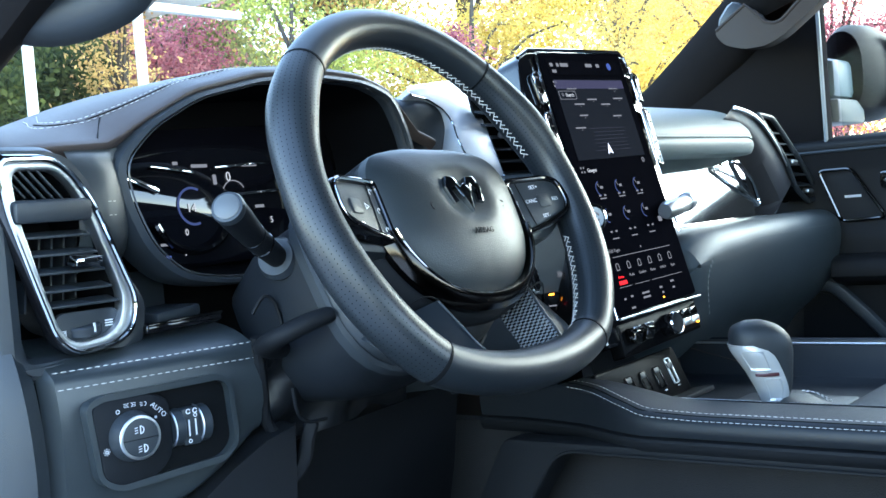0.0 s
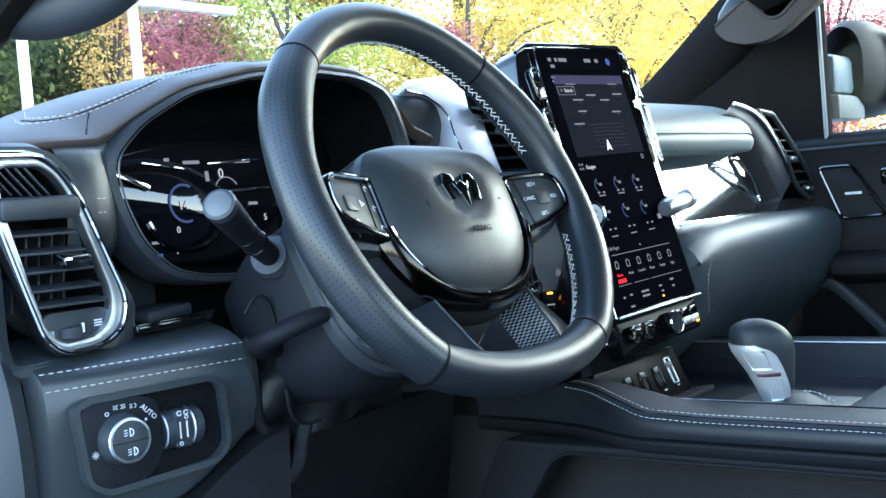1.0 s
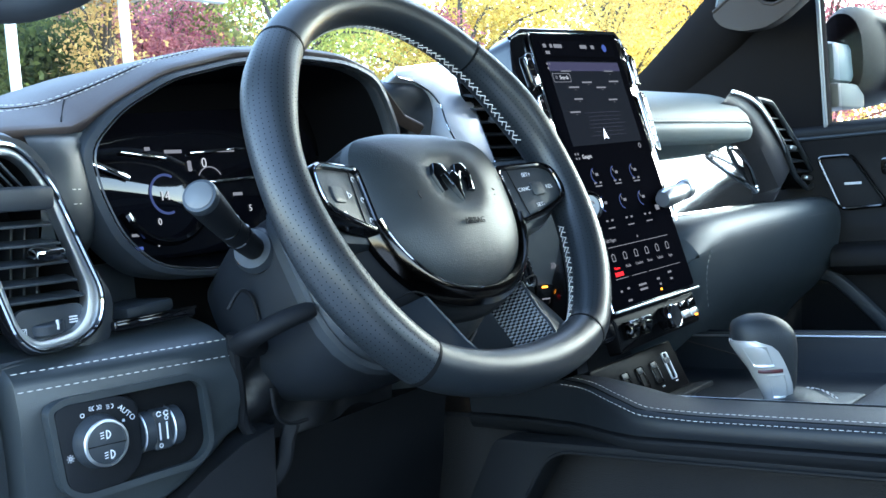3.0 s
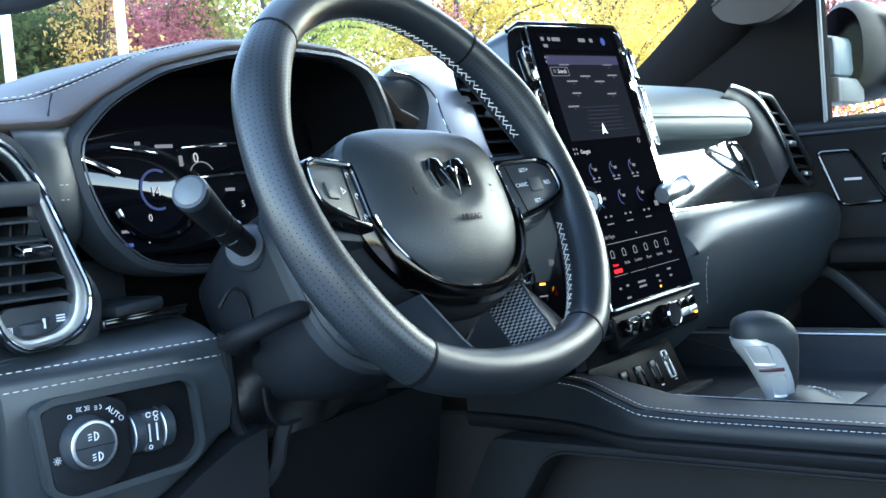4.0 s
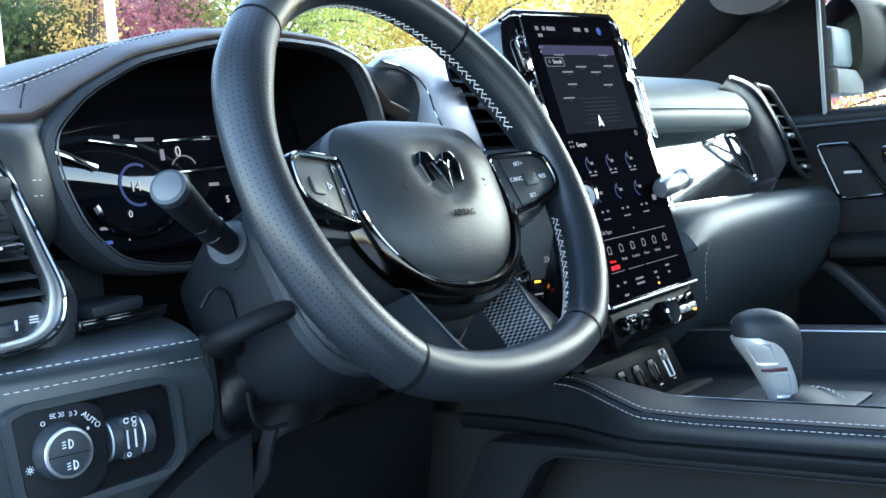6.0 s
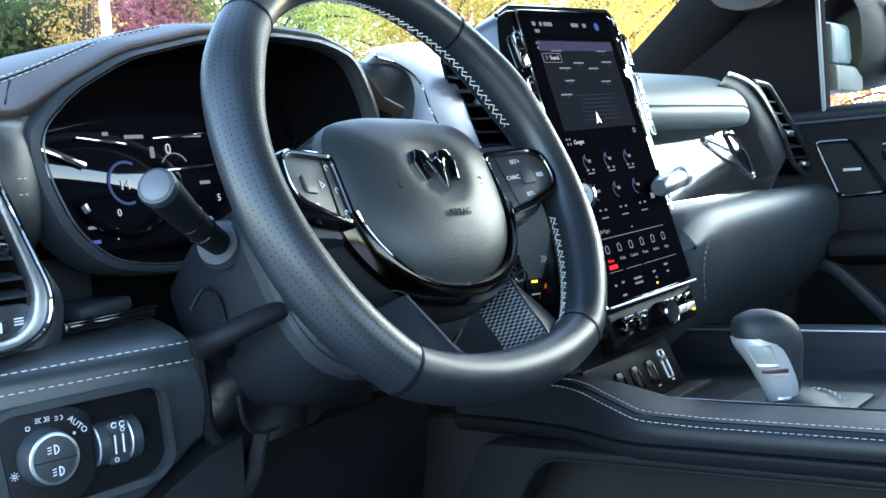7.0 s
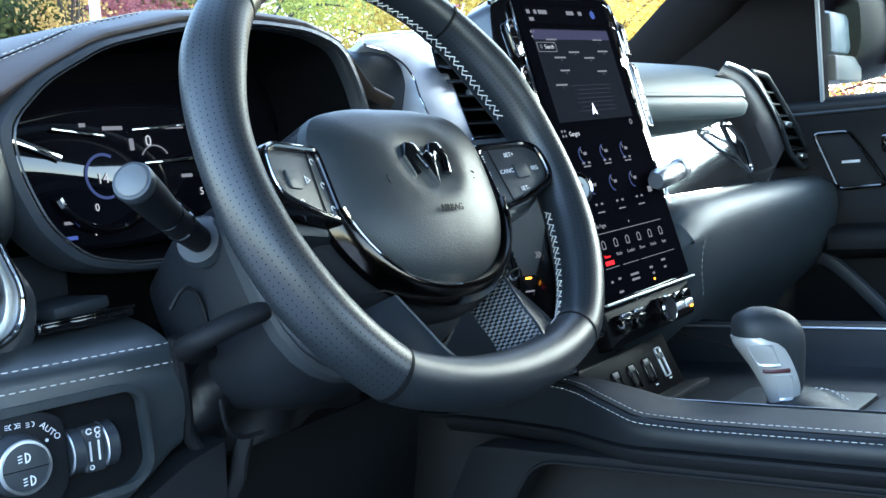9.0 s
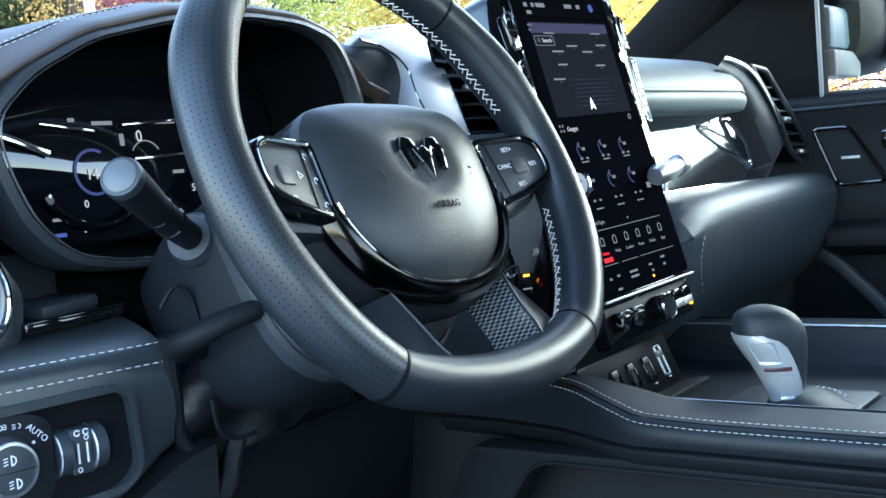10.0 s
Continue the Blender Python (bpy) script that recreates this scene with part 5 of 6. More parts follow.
# grab knob on the right edge
part("side_knob", tube([SL @ Vector(p) for p in ((0.052, -0.046, 0.016), (0.060, -0.045, 0.016), (0.090, -0.042, 0.015), (0.092, -0.042, 0.015), (0.112, -0.039, 0.012), (0.114, -0.039, 0.012), (0.128, -0.037, 0.010))], [0.0085, 0.0112, 0.0112, 0.0098, 0.0098, 0.0120, 0.0120], 18), SATIN, screen, "satin metal knob")
part("side_knob_end", tube([SL @ Vector(p) for p in ((0.128, -0.037, 0.010), (0.134, -0.036, 0.008))], [0.0115, 0.0095], 18), BLACK_CHROME, screen)

# panel seen through the wheel, with the start button
side_panel = thing("start_button_panel", "dark panel with switches and round start button beside the column", "switch panel", at=(0.22, 0.06, 1.27))
SB = Matrix.Translation((-0.22, -0.06, -1.27))
part("panel", loft([[SB @ Vector(p) for p in spline([(x, y + 0.05, 1.375), (x, y + 0.01, 1.34), (x, y, 1.30), (x, y, 1.25), (x, y + 0.012, 1.20), (x, y + 0.05, 1.15)], 14)] for x, y in ((0.10, 0.14), (0.15, 0.105), (0.20, 0.078), (0.24, 0.050), (0.27, 0.030))]), PLASTIC, side_panel)
SBM = SB @ frame_of((0.2575, 0.018, 1.323), (0.9, -0.42, 0), (0, 0.15, 1))
part("start_ring", lathe([(0.0155, -0.012), (0.0155, 0.0), (0.0145, 0.002), (0.0125, 0.0015), (0.0122, -0.001)], 28), CHROME, side_panel, "chrome ring", m=SBM)
part("start_button", lathe([(0.0122, -0.01), (0.0122, 0.0), (0.011, 0.001), (0.006, 0.0008)], 28), GLOSS, side_panel, "round start button", m=SBM)
part("start_mark", slab(arc(0.006, 20, 340, 0.001, 14), 0.0003), LIT_DIM, side_panel, m=SBM @ pose(0, 0, 0.0012))
PNL = SB @ frame_of((0.222, 0.062, 1.245), (0.86, -0.51, 0), (0, 0.0, 1))
part("amber_lamp", slab(rect(0.006, 0.0020), 0.0005), LIT_AMBER, side_panel, "lit amber lamp", m=PNL @ pose(0.004, 0.002, 0.004))
part("red_mark", slab(rect(0.003, 0.0015), 0.0005), LIT_RED, side_panel, m=PNL @ pose(-0.028, 0.016, 0.004))
for k in range(2):
    part("chevron", block(0.004, 0.0009, 0.0004), LIT_DIM, side_panel, m=PNL @ pose(0.014 + 0.003 * k, 0.0205, 0.004, 0, 0, 50))
    part("chevron", block(0.004, 0.0009, 0.0004), LIT_DIM, side_panel, m=PNL @ pose(0.014 + 0.003 * k, 0.0235, 0.004, 0, 0, -50))
for k in range(3):
    part("switch_key", slab(rect(0.020, 0.024, 0.003), 0.006, 0.002), BLACK_SATIN, side_panel, m=PNL @ pose(-0.016 + 0.021 * k, -0.008, -0.003))
    part("key_text", slab(rect(0.009, 0.0014), 0.0003), LIT_DIM, side_panel, m=PNL @ pose(-0.016 + 0.021 * k, -0.010, 0.0032))

# ---- passenger's side of the dash ----
pdash = thing("passenger_dashboard", "leather-padded passenger dashboard with a bright metal inlay and stitched lower pad", "dashboard", at=(0.66, 0.1, 1.35))
PP = Matrix.Translation((-0.66, -0.1, -1.35))


def skin(name, sections, mat, label="", n=16):
    return part(name, loft([[PP @ Vector(p) for p in spline(s, n)] for s in sections]), mat, pdash, label)


skin("top_pad", [[(x, 0.50, 1.440), (x, 0.28, 1.464), (x, 0.16, 1.462 - e), (x, 0.10 + d, 1.450 - e), (x, 0.071 + d, 1.428 - e), (x, 0.064 + d, 1.412 - e)] for x, d, e in ((0.45, 0.01, 0), (0.50, 0.003, 0), (0.6, 0, 0), (0.70, 0, 0), (0.79, 0.002, 0), (0.815, 0.008, 0.002), (0.828, 0.022, 0.006))], SKYLIT_LEATHER, "leather-wrapped upper pad")
skin("top_pad_lower", [[(x, 0.066 + d, 1.4115 - e), (x, 0.062 + d, 1.405 - e), (x, 0.064 + d, 1.394), (x, 0.073 + d, 1.387), (x, 0.12, 1.386), (x, 0.2, 1.386)] for x, d, e in ((0.45, 0.01, 0), (0.50, 0.003, 0), (0.6, 0, 0), (0.70, 0, 0), (0.79, 0.002, 0), (0.815, 0.008, 0.002), (0.828, 0.022, 0.006))], SKYLIT_LEATHER)
stitches("stitching", [PP @ Vector((x, 0.0632, 1.4150)) for x in np.linspace(0.50, 0.80, 30)], pdash, 0.004, 0.002, 0.0003, DARK)
INLAY = material("bright_inlay", (0.86, 0.87, 0.88), 0.07, 1.0, grain=0.02, grain_size=1500, stain=0.03)
skin("inlay", [[(x, y, z) for y, z in ((0.095 + 0.235 * (h - 1.29) - 0.067 * (x - 0.66), h) for h in (1.388, 1.36, 1.325, 1.290))] for x in np.linspace(0.47, 0.84, 8)], INLAY, "polished metal inlay", 10)
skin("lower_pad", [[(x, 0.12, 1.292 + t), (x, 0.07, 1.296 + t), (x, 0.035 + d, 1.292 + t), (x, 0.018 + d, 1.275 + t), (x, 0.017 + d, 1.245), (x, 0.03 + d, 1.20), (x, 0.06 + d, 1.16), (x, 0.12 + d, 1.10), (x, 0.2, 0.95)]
                   for x, d, t in ((0.475, 0.035, -0.075), (0.485, 0.012, -0.04), (0.50, 0.002, -0.020), (0.53, 0.0, -0.008), (0.58, 0.0, -0.002), (0.66, 0, 0.0), (0.76, 0, 0.0), (0.86, 0.0, 0.0), (0.96, 0.002, 0.0), (1.03, 0.01, 0.0))], HALF_LIT_LEATHER, "stitched leather lower pad", 26)
for dz in (0.0, 0.004):
    stitches("stitching", [PP @ Vector(p) for p in spline([(0.512, 0.0165, 1.19), (0.510, 0.0150, 1.225), (0.525, 0.0155, 1.252 - dz), (0.56, 0.0175, 1.268 - dz), (0.66, 0.0178, 1.273 - dz), (0.8, 0.0178, 1.273 - dz), (1.0, 0.0185, 1.273 - dz)], 60)], pdash, 0.005, 0.0025, 0.0004, material("grey_thread", (0.2, 0.21, 0.21), 0.8) if dz == 0 else bpy.data.materials["grey_thread"])
part("embossed_mark", slab(rect(0.05, 0.012, 0.002), 0.001), DARK, pdash, m=PP @ REAR(0.0215) @ pose(0.955, 1.262, 0, 0, 0, 4))
loop_o = rounded([(0.770, 1.379), (0.800, 1.3765), (0.848, 1.350), (0.866, 1.322), (0.862, 1.312), (0.852, 1.316), (0.812, 1.341)], 0.008)
part("chrome_loop", tube([PP @ Vector((p.x, 0.090, p.y)) for p in loop_o], 0.0038, 8, True, up=(0, 1, 0)), CHROME, pdash, "chrome loop beside the inlay")
part("loop_back", slab(loop_o, 0.012, 0.002), GLOSS, pdash, m=PP @ REAR(0.118))
part("inlay_edge", tube([PP @ Vector((x, 0.085, 1.2965)) for x in np.linspace(0.53, 0.88, 8)], 0.0016, 6), CHROME, pdash)

# passenger's outer vent: a leaning trim wall, a silver edge and the slatted mouth beside it
pv = thing("air_vent", "slim passenger air vent with a curved silver edge", "air vent", "dashboard air vents", at=(0.93, 0.09, 1.37))
VB = Matrix.Translation((-0.93, -0.09, -1.37))
edge_line = spline([(0.766, 0.075, 1.4545), (0.80, 0.075, 1.4505), (0.832, 0.074, 1.4436), (0.858, 0.074, 1.434), (0.880, 0.074, 1.4218), (0.910, 0.074, 1.401), (0.9386, 0.075, 1.3791), (0.979, 0.076, 1.344)], 28)
# trim wall, from the silver edge inwards to behind the pad and the inlay
wall_line = edge_line + spline([(0.976, 0.078, 1.338), (0.955, 0.080, 1.322), (0.925, 0.083, 1.303), (0.91, 0.086, 1.290)], 8)
part("trim_wall", loft([[VB @ Vector(q) for q in spline([(p.x + 0.002, p.y + 0.004, p.z), (p.x - 0.010, p.y + 0.004, p.z - 0.006), (p.x - 0.030 - 0.012 * u, p.y + 0.009, p.z - 0.018 - 0.010 * u), (p.x - 0.046 - 0.012 * u, p.y + 0.05, p.z - 0.028 - 0.010 * u)], 10)] for u, p in ((min(1, i / 27), p) for i, p in enumerate(wall_line))]), TRIM_GREY, pv, "smooth dark grey trim wall")
part("edge", tube([VB @ p for p in edge_line], [0.0012 + 0.0013 * math.sin(math.pi * min(1, 0.15 + i / 30)) for i in range(28)], 8, squash=1.5), SATIN, pv, "curved silver edge")
mouth = [(0.848, 1.446), (0.905, 1.4415), (0.936, 1.4222), (0.9976, 1.3823), (1.055, 1.3396), (1.075, 1.3177), (1.035, 1.3076), (0.985, 1.3305), (0.945, 1.3791), (0.886, 1.4230)]
mo = rounded(mouth, 0.010)
part("throat", slab(mo, 0.003), DARK, pv, m=VB @ REAR(0.118))
part("throat_wall", loft([[VB @ Vector((p.x, y, p.y)) for p in scaled(mo, k)] for k, y in ((1.0, 0.075), (0.97, 0.095), (0.95, 0.117))], close_v=True), DARK, pv)
part("throat_edge", tube([VB @ Vector((p.x, 0.076, p.y)) for p in mo], 0.0042, 8, True, up=(0, 1, 0)), PLASTIC, pv, "rounded black rim")
for i in range(6):
    z = 1.338 + 0.0165 * i
    x0 = float(np.interp(z, [1.3305, 1.3791, 1.423, 1.446], [0.985, 0.945, 0.886, 0.85]))
    x1 = float(np.interp(z, [1.3396, 1.3823, 1.4222, 1.4415], [1.052, 0.9976, 0.936, 0.905]))
    part("slat", block(x1 - x0 + 0.002, 0.020, 0.0024, 0.0009), PLASTIC, pv, m=VB @ pose((x0 + x1) / 2, 0.086, z, 16, 0, 0))
for z, x in ((1.374, 0.975), (1.326, 1.035)):
    part("tab", block(0.022, 0.012, 0.007, 0.0025), SATIN, pv, "silver airflow tab", m=VB @ pose(x, 0.076, z, 12, 4, 0))

# ---- centre console ----
console = thing("centre_console", "black centre console with stitched leather rails and bright inner edge", "console", at=(0.385, -0.2, 1.1))
CB = Matrix.Translation((-0.385, 0.2, -1.1))
YS = [0.16, 0.09, 0.04, 0.0, -0.03, -0.06, -0.10, -0.20, -0.35, -0.55, -0.85]


def rail_out(y):
    return float(np.interp(-y, [-0.16, -0.09, -0.02, 0.03, 0.06, 0.85], [0.222, 0.218, 0.205, 0.180, 0.168, 0.165]))


def rail_top(y):
    return float(np.interp(-y, [-0.16, -0.05, 0.0, 0.04, 0.07, 0.12, 0.85], [1.156, 1.156, 1.153, 1.145, 1.138, 1.136, 1.136]))


def csec(name, f, mat, label="", n=14, ys=None):
    yy = ys or list(np.linspace(0.16, -0.85, 46))
    return part(name, loft([[CB @ Vector(p) for p in spline(f(y), n)] for y in yy]), mat, console, label)


csec("rail", lambda y: [(0.240, y, rail_top(y) - 0.03), (0.239, y, rail_top(y)), (0.225, y, rail_top(y) + 0.003), (rail_out(y) + 0.016, y, rail_top(y) + 0.0015), (rail_out(y) + 0.003, y, rail_top(y) - 0.003), (rail_out(y), y, rail_top(y) - 0.012), (rail_out(y) + 0.002, y, 1.1165)], SHADED_TRIM, "stitched leather rail", 20)
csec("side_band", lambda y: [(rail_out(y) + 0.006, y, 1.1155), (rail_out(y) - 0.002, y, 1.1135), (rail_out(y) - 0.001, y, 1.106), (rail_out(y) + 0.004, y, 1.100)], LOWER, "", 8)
for off, dz in ((0.016, 0.0019), (0.0026, -0.0028)):
    stitches("stitching", [CB @ Vector((rail_out(y) + off, y, rail_top(y) + dz)) for y in np.linspace(0.04, -0.60, 90)], console, 0.0044, 0.0016, 0.00030)
part("rail_seam", tube([CB @ Vector((rail_out(y) + 0.009, y, rail_top(y) + 0.0002)) for y in np.linspace(0.05, -0.6, 60)], 0.0008, 6), DARK, console)
part("bright_edge", tube([CB @ Vector(p) for p in spline([(0.262, 0.02, 1.148), (0.252, -0.01, 1.143), (0.245, -0.05, 1.1388), (0.2425, -0.12, 1.1375), (0.2425, -0.4, 1.1375), (0.2425, -0.8, 1.1375)], 30)], 0.0022, 8), SATIN, console, "bright inner edge")
# driver's side wall with the open pocket below the band
WO = rounded([(0.095, 1.1045), (-0.85, 1.1045), (-0.85, 0.72), (0.30, 0.72), (0.135, 1.035)], 0.01, 5)
WI = rounded([(0.028, 1.0955), (-0.80, 1.0955), (-0.80, 0.76), (0.23, 0.76), (0.062, 1.045)], 0.022, 5)
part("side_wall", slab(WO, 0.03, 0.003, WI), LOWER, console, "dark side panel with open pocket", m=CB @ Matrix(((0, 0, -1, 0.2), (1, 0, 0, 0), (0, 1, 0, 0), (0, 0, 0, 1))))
part("pocket_back", block(0.02, 1.1, 0.36), CARPET, console, m=CB @ pose(0.255, -0.30, 0.925))
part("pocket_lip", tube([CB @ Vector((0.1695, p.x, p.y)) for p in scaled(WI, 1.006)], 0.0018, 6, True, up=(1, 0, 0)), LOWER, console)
# trough between the rails; its dark colour holds the shade under the dash
csec("trough", lambda y: [(0.240, y, 1.140), (0.244, y, 1.115), (0.26, y, 1.098), (0.385, y, 1.095), (0.555, y, 1.098), (0.585, y, 1.112), (0.597, y, 1.140)], SHADED_TRIM, "", 18)
csec("far_rail", lambda y: [(0.598, y, 1.135), (0.600, y, 1.141), (0.61, y, 1.143), (0.640, y, 1.140), (0.65, y, 1.12), (0.65, y, 0.9)], SHADED_TRIM, "far leather rail", 12, list(np.linspace(0.14, -0.85, 12)))
part("far_edge", tube([CB @ Vector((0.5995, y, 1.1425)) for y in np.linspace(0.12, -0.8, 10)], 0.0014, 8), SATIN, console, "bright inner edge")
TRAYM = material("console_lid", (0.03, 0.034, 0.037), 0.36, grain=0.25, grain_size=900, bump_kind="voronoi")
part("lid", slab(rounded([(0.262, -0.20), (0.582, -0.20), (0.582, -0.80), (0.262, -0.80)], 0.02), 0.012, 0.004), TRAYM, console, "smooth dark storage lid", m=CB @ pose(0, 0, 1.108))
part("shifter_base", slab(rounded([(0.255, -0.06), (0.44, -0.06), (0.44, -0.185), (0.255, -0.185)], 0.012), 0.010, 0.003), PLASTIC, console, m=CB @ pose(0, 0, 1.100))
# front wall near-black: the shade below the screen is in its colour
part("front_wall", loft([[CB @ Vector((x, y, z)) for x in (0.255, 0.38, 0.50, 0.597)] for y, z in ((0.12, 1.185), (0.10, 1.12), (0.09, 1.098))]), DARK, console)
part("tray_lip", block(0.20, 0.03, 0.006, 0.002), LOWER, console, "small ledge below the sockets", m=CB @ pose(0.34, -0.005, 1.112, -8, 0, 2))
part("liner_seam", tube([CB @ Vector(p) for p in ((0.5955, 0.10, 1.139), (0.590, 0.02, 1.120), (0.575, -0.06, 1.105))], 0.0008, 6), GREY_TRIM, console)
# socket panel
usb = thing("socket_panel", "dark panel with four charging sockets at the console's front", "socket panel", at=(0.335, 0.02, 1.137))
UF = frame_of((0, 0, 0), (1, 0.04, 0), (0, 0.45, 1))
part("plate", slab(rounded([(-0.10, 0.024), (0.095, 0.026), (0.095, -0.028), (-0.10, -0.028)], 0.005), 0.006, 0.002), BLACK_SATIN, usb, "dark satin plate", m=UF)
for k in range(4):
    x = -0.040 + 0.0345 * k
    o = rounded([(-0.008, -0.013), (0.008, -0.013), (0.009, 0.012), (-0.007, 0.012)], 0.003) if k < 3 else rounded([(-0.006, -0.014), (0.006, -0.014), (0.007, 0.017), (-0.005, 0.017)], 0.002)
    part("socket_frame", slab(o, 0.003, 0.001, scaled(o, 0.92, 0.90)), BLACK_CHROME if k < 3 else SATIN, usb, "bright socket frame", m=UF @ pose(x, -0.002, 0.005))
    part("socket", slab(scaled(o, 0.55, 0.45), 0.002), DARK, usb, m=UF @ pose(x, -0.003, 0.005))
    part("socket_cover", block(0.012, 0.006, 0.002, 0.0006), PLASTIC, usb, m=UF @ pose(x, 0.006, 0.0075))
    part("socket_mark", slab(rect(0.006, 0.0014), 0.0003), PAINT_MARK, usb, m=UF @ pose(x + 0.004, -0.0185, 0.0062))

# ---- gear shifter ----
shifter = thing("gear_shifter", "gear lever with black leather top and satin silver faces", "gear lever", at=(0.353, -0.148, 1.105))
# sections up the lever: middle across the view plane, height, half width, half depth
LEVER = [(0.3445, -0.1265, 1.1165, 0.0100, 0.0120), (0.3445, -0.1275, 1.1330, 0.0165, 0.0165), (0.3420, -0.1245, 1.1540, 0.0230, 0.0200), (0.3385, -0.1195, 1.1745, 0.0302, 0.0240),
         (0.3365, -0.1170, 1.1880, 0.0298, 0.0240), (0.3345, -0.1140, 1.1990, 0.0230, 0.0190), (0.3335, -0.1130, 1.2050, 0.0090, 0.0080)]
LEVER_SILVER = material("lever_silver", (0.82, 0.82, 0.82), 0.27, 0.60, grain=0.06, grain_size=2500, stain=0.05)
KNOB_LEATHER = material("knob_leather", (0.020, 0.024, 0.028), 0.50, grain=0.20, grain_size=1100, bump_kind="voronoi", specular=0.45)
ACROSS, DEEP = Vector((0.6, -0.8, 0)), Vector((-0.8, -0.6, 0))
SHIFT_AT = Vector((0.353, -0.148, 1.105))


def lever_section(k, grow=0.0):
    x, y, z, a, b = LEVER[k]
    c = Vector((x, y, z)) - SHIFT_AT
    out = []
    for j in range(32):
        t = 2 * math.pi * j / 32
        out.append(c + ACROSS * (a + grow) * math.copysign(abs(math.cos(t)) ** 0.8, math.cos(t)) + DEEP * (b + grow) * math.copysign(abs(math.sin(t)) ** 0.8, math.sin(t)))
    return out


def resampled(rows, n):
    cols = [spline(c, n) for c in zip(*rows)]
    return [list(r) for r in zip(*cols)]


grip = part("leather_grip", loft(resampled([lever_section(k) for k in range(7)], 22), close_v=True, caps=True), KNOB_LEATHER, shifter, "black leather grip")


def lever_at(k, j, grow):
    """A place on the lever's skin, k up the lever and j round it."""
    a, b, j0 = int(k), min(6, int(k) + 1), int(j)
    rows = [lever_section(a, grow), lever_section(b, grow)]
    p, q = (Vector(r[j0 % 32]).lerp(Vector(r[(j0 + 1) % 32]), j - j0) for r in rows)
    return p.lerp(q, k - a)


# silver face towards the driver, with two sunk windows and a release bar
FACE_K = (0.0, 0.4, 0.8, 1.2, 1.6, 2.0, 2.4, 2.8, 3.1, 3.35, 3.55)


def face_edge(k):
    """Where the face ends on its leather side."""
    return float(np.interp(k, [0, 1, 2, 3, 3.55], [3.0, 5.4, 6.8, 7.6, 9.8]))


face = [[lever_at(k, face_edge(k) + (17.8 - face_edge(k)) * i / 14, 0.0018 + (0.0012 if 1 < i < 13 else 0)) for i in range(15)] for k in FACE_K]
bm = loft(face)
bmesh.ops.solidify(bm, geom=bm.faces[:], thickness=0.0018)
part("silver_face", bm, LEVER_SILVER, grip, "satin silver face")
for k0, k1, j0, j1 in ((0.45, 1.65, 7.4, 10.4), (2.1, 3.1, 8.6, 12.4)):
    sink = [[lever_at(k0 + (k1 - k0) * u, j0 + (j1 - j0) * v, 0.0036 - 0.0024 * (0.15 < u < 0.9 and 0.1 < v < 0.9)) for v in (0, 0.12, 0.5, 0.88, 1.0)] for u in (0.0, 0.18, 0.5, 0.82, 1.0)]
    part("face_window", loft(sink), LEVER_SILVER, grip, "sunk window in the silver face")
    part("window_lip", tube([lever_at(k0, j0 + (j1 - j0) * v, 0.0036) for v in (0, 0.25, 0.5, 0.75, 1.0)], 0.0015, 8), LEVER_SILVER, grip)
part("red_line", tube([lever_at(1.86, 7.6 + 4.4 * v / 4, 0.0032) for v in range(5)], 0.0019, 8), material("red_trim", (0.08, 0.022, 0.026), 0.35), grip, "dull red release bar")
part("boot", loft([[Vector((0.002 + r * 1.25 * math.cos(t), r * 1.1 * math.sin(t) + 0.015 * z / 0.021, z)) for t in np.linspace(0, 2 * math.pi, 24, endpoint=False)] for r, z in ((0.040, 0.0), (0.032, 0.008), (0.024, 0.016), (0.018, 0.021))], close_v=True, caps=True), KNOB_LEATHER, shifter, "stitched leather boot")
for d in (-0.002, 0.002):
    stitches("stitching", [Vector((0.006 + 0.022 * u + d, -0.004 + d * 1.4 - 0.022 * u, 0.0235 - 0.016 * u ** 2)) for u in np.linspace(0, 1, 10)], shifter, 0.0038, 0.0018, 0.0006)

# ---- passenger's door ----
door = thing("passenger_door", "closed black passenger door with speaker grille and armrest", "car door", at=(1.05, -0.3, 1.0))
DB = Matrix.Translation((-1.05, 0.3, -1.0))
part("panel", loft([[DB @ Vector(p) for p in spline([(1.10, y, 1.410), (1.060, y, 1.408), (1.044, y, 1.398), (1.048, y, 1.375), (1.055, y, 1.34), (1.052, y, 1.27), (1.045, y, 1.235), (1.06, y, 1.12), (1.07, y, 0.95), (1.07, y, 0.70)], 30)] for y in np.linspace(0.75, -1.45, 14)]), DOOR_TRIM, door, "dark padded door panel")
part("sill_seam", tube([DB @ Vector((1.0445, y, 1.386)) for y in np.linspace(0.12, -1.2, 10)], 0.003, 8), PLASTIC, door)
spo = rounded([(0.062, 1.356), (0.010, 1.356), (-0.040, 1.276), (0.030, 1.273)], 0.010)
DF = DB @ frame_of((1.053, 0, 0), (0, 1, 0), (0, 0, 1))
DM = DB @ Matrix(((0, 0, -1, 1.054), (1, 0, 0, 0), (0, 1, 0, 0), (0, 0, 0, 1)))
grille = part("speaker_grille", slab(spo, 0.004, 0.001), material("speaker_mesh", (0.02, 0.02, 0.022), 0.5, grain=1.0, grain_size=1600, bump_kind="voronoi"), door, "fine mesh speaker grille", m=DM)
part("speaker_frame", tube([DB @ Vector((1.0485, p.x, p.y)) for p in spo], 0.003, 8, True, up=(1, 0, 0)), BLACK_CHROME, door, "dark chrome speaker frame")
part("speaker_mark", slab(rect(0.026, 0.004), 0.0005), PAINT_MARK, grille, "small pale plate", m=pose(0.010, 1.312, 0.0045))
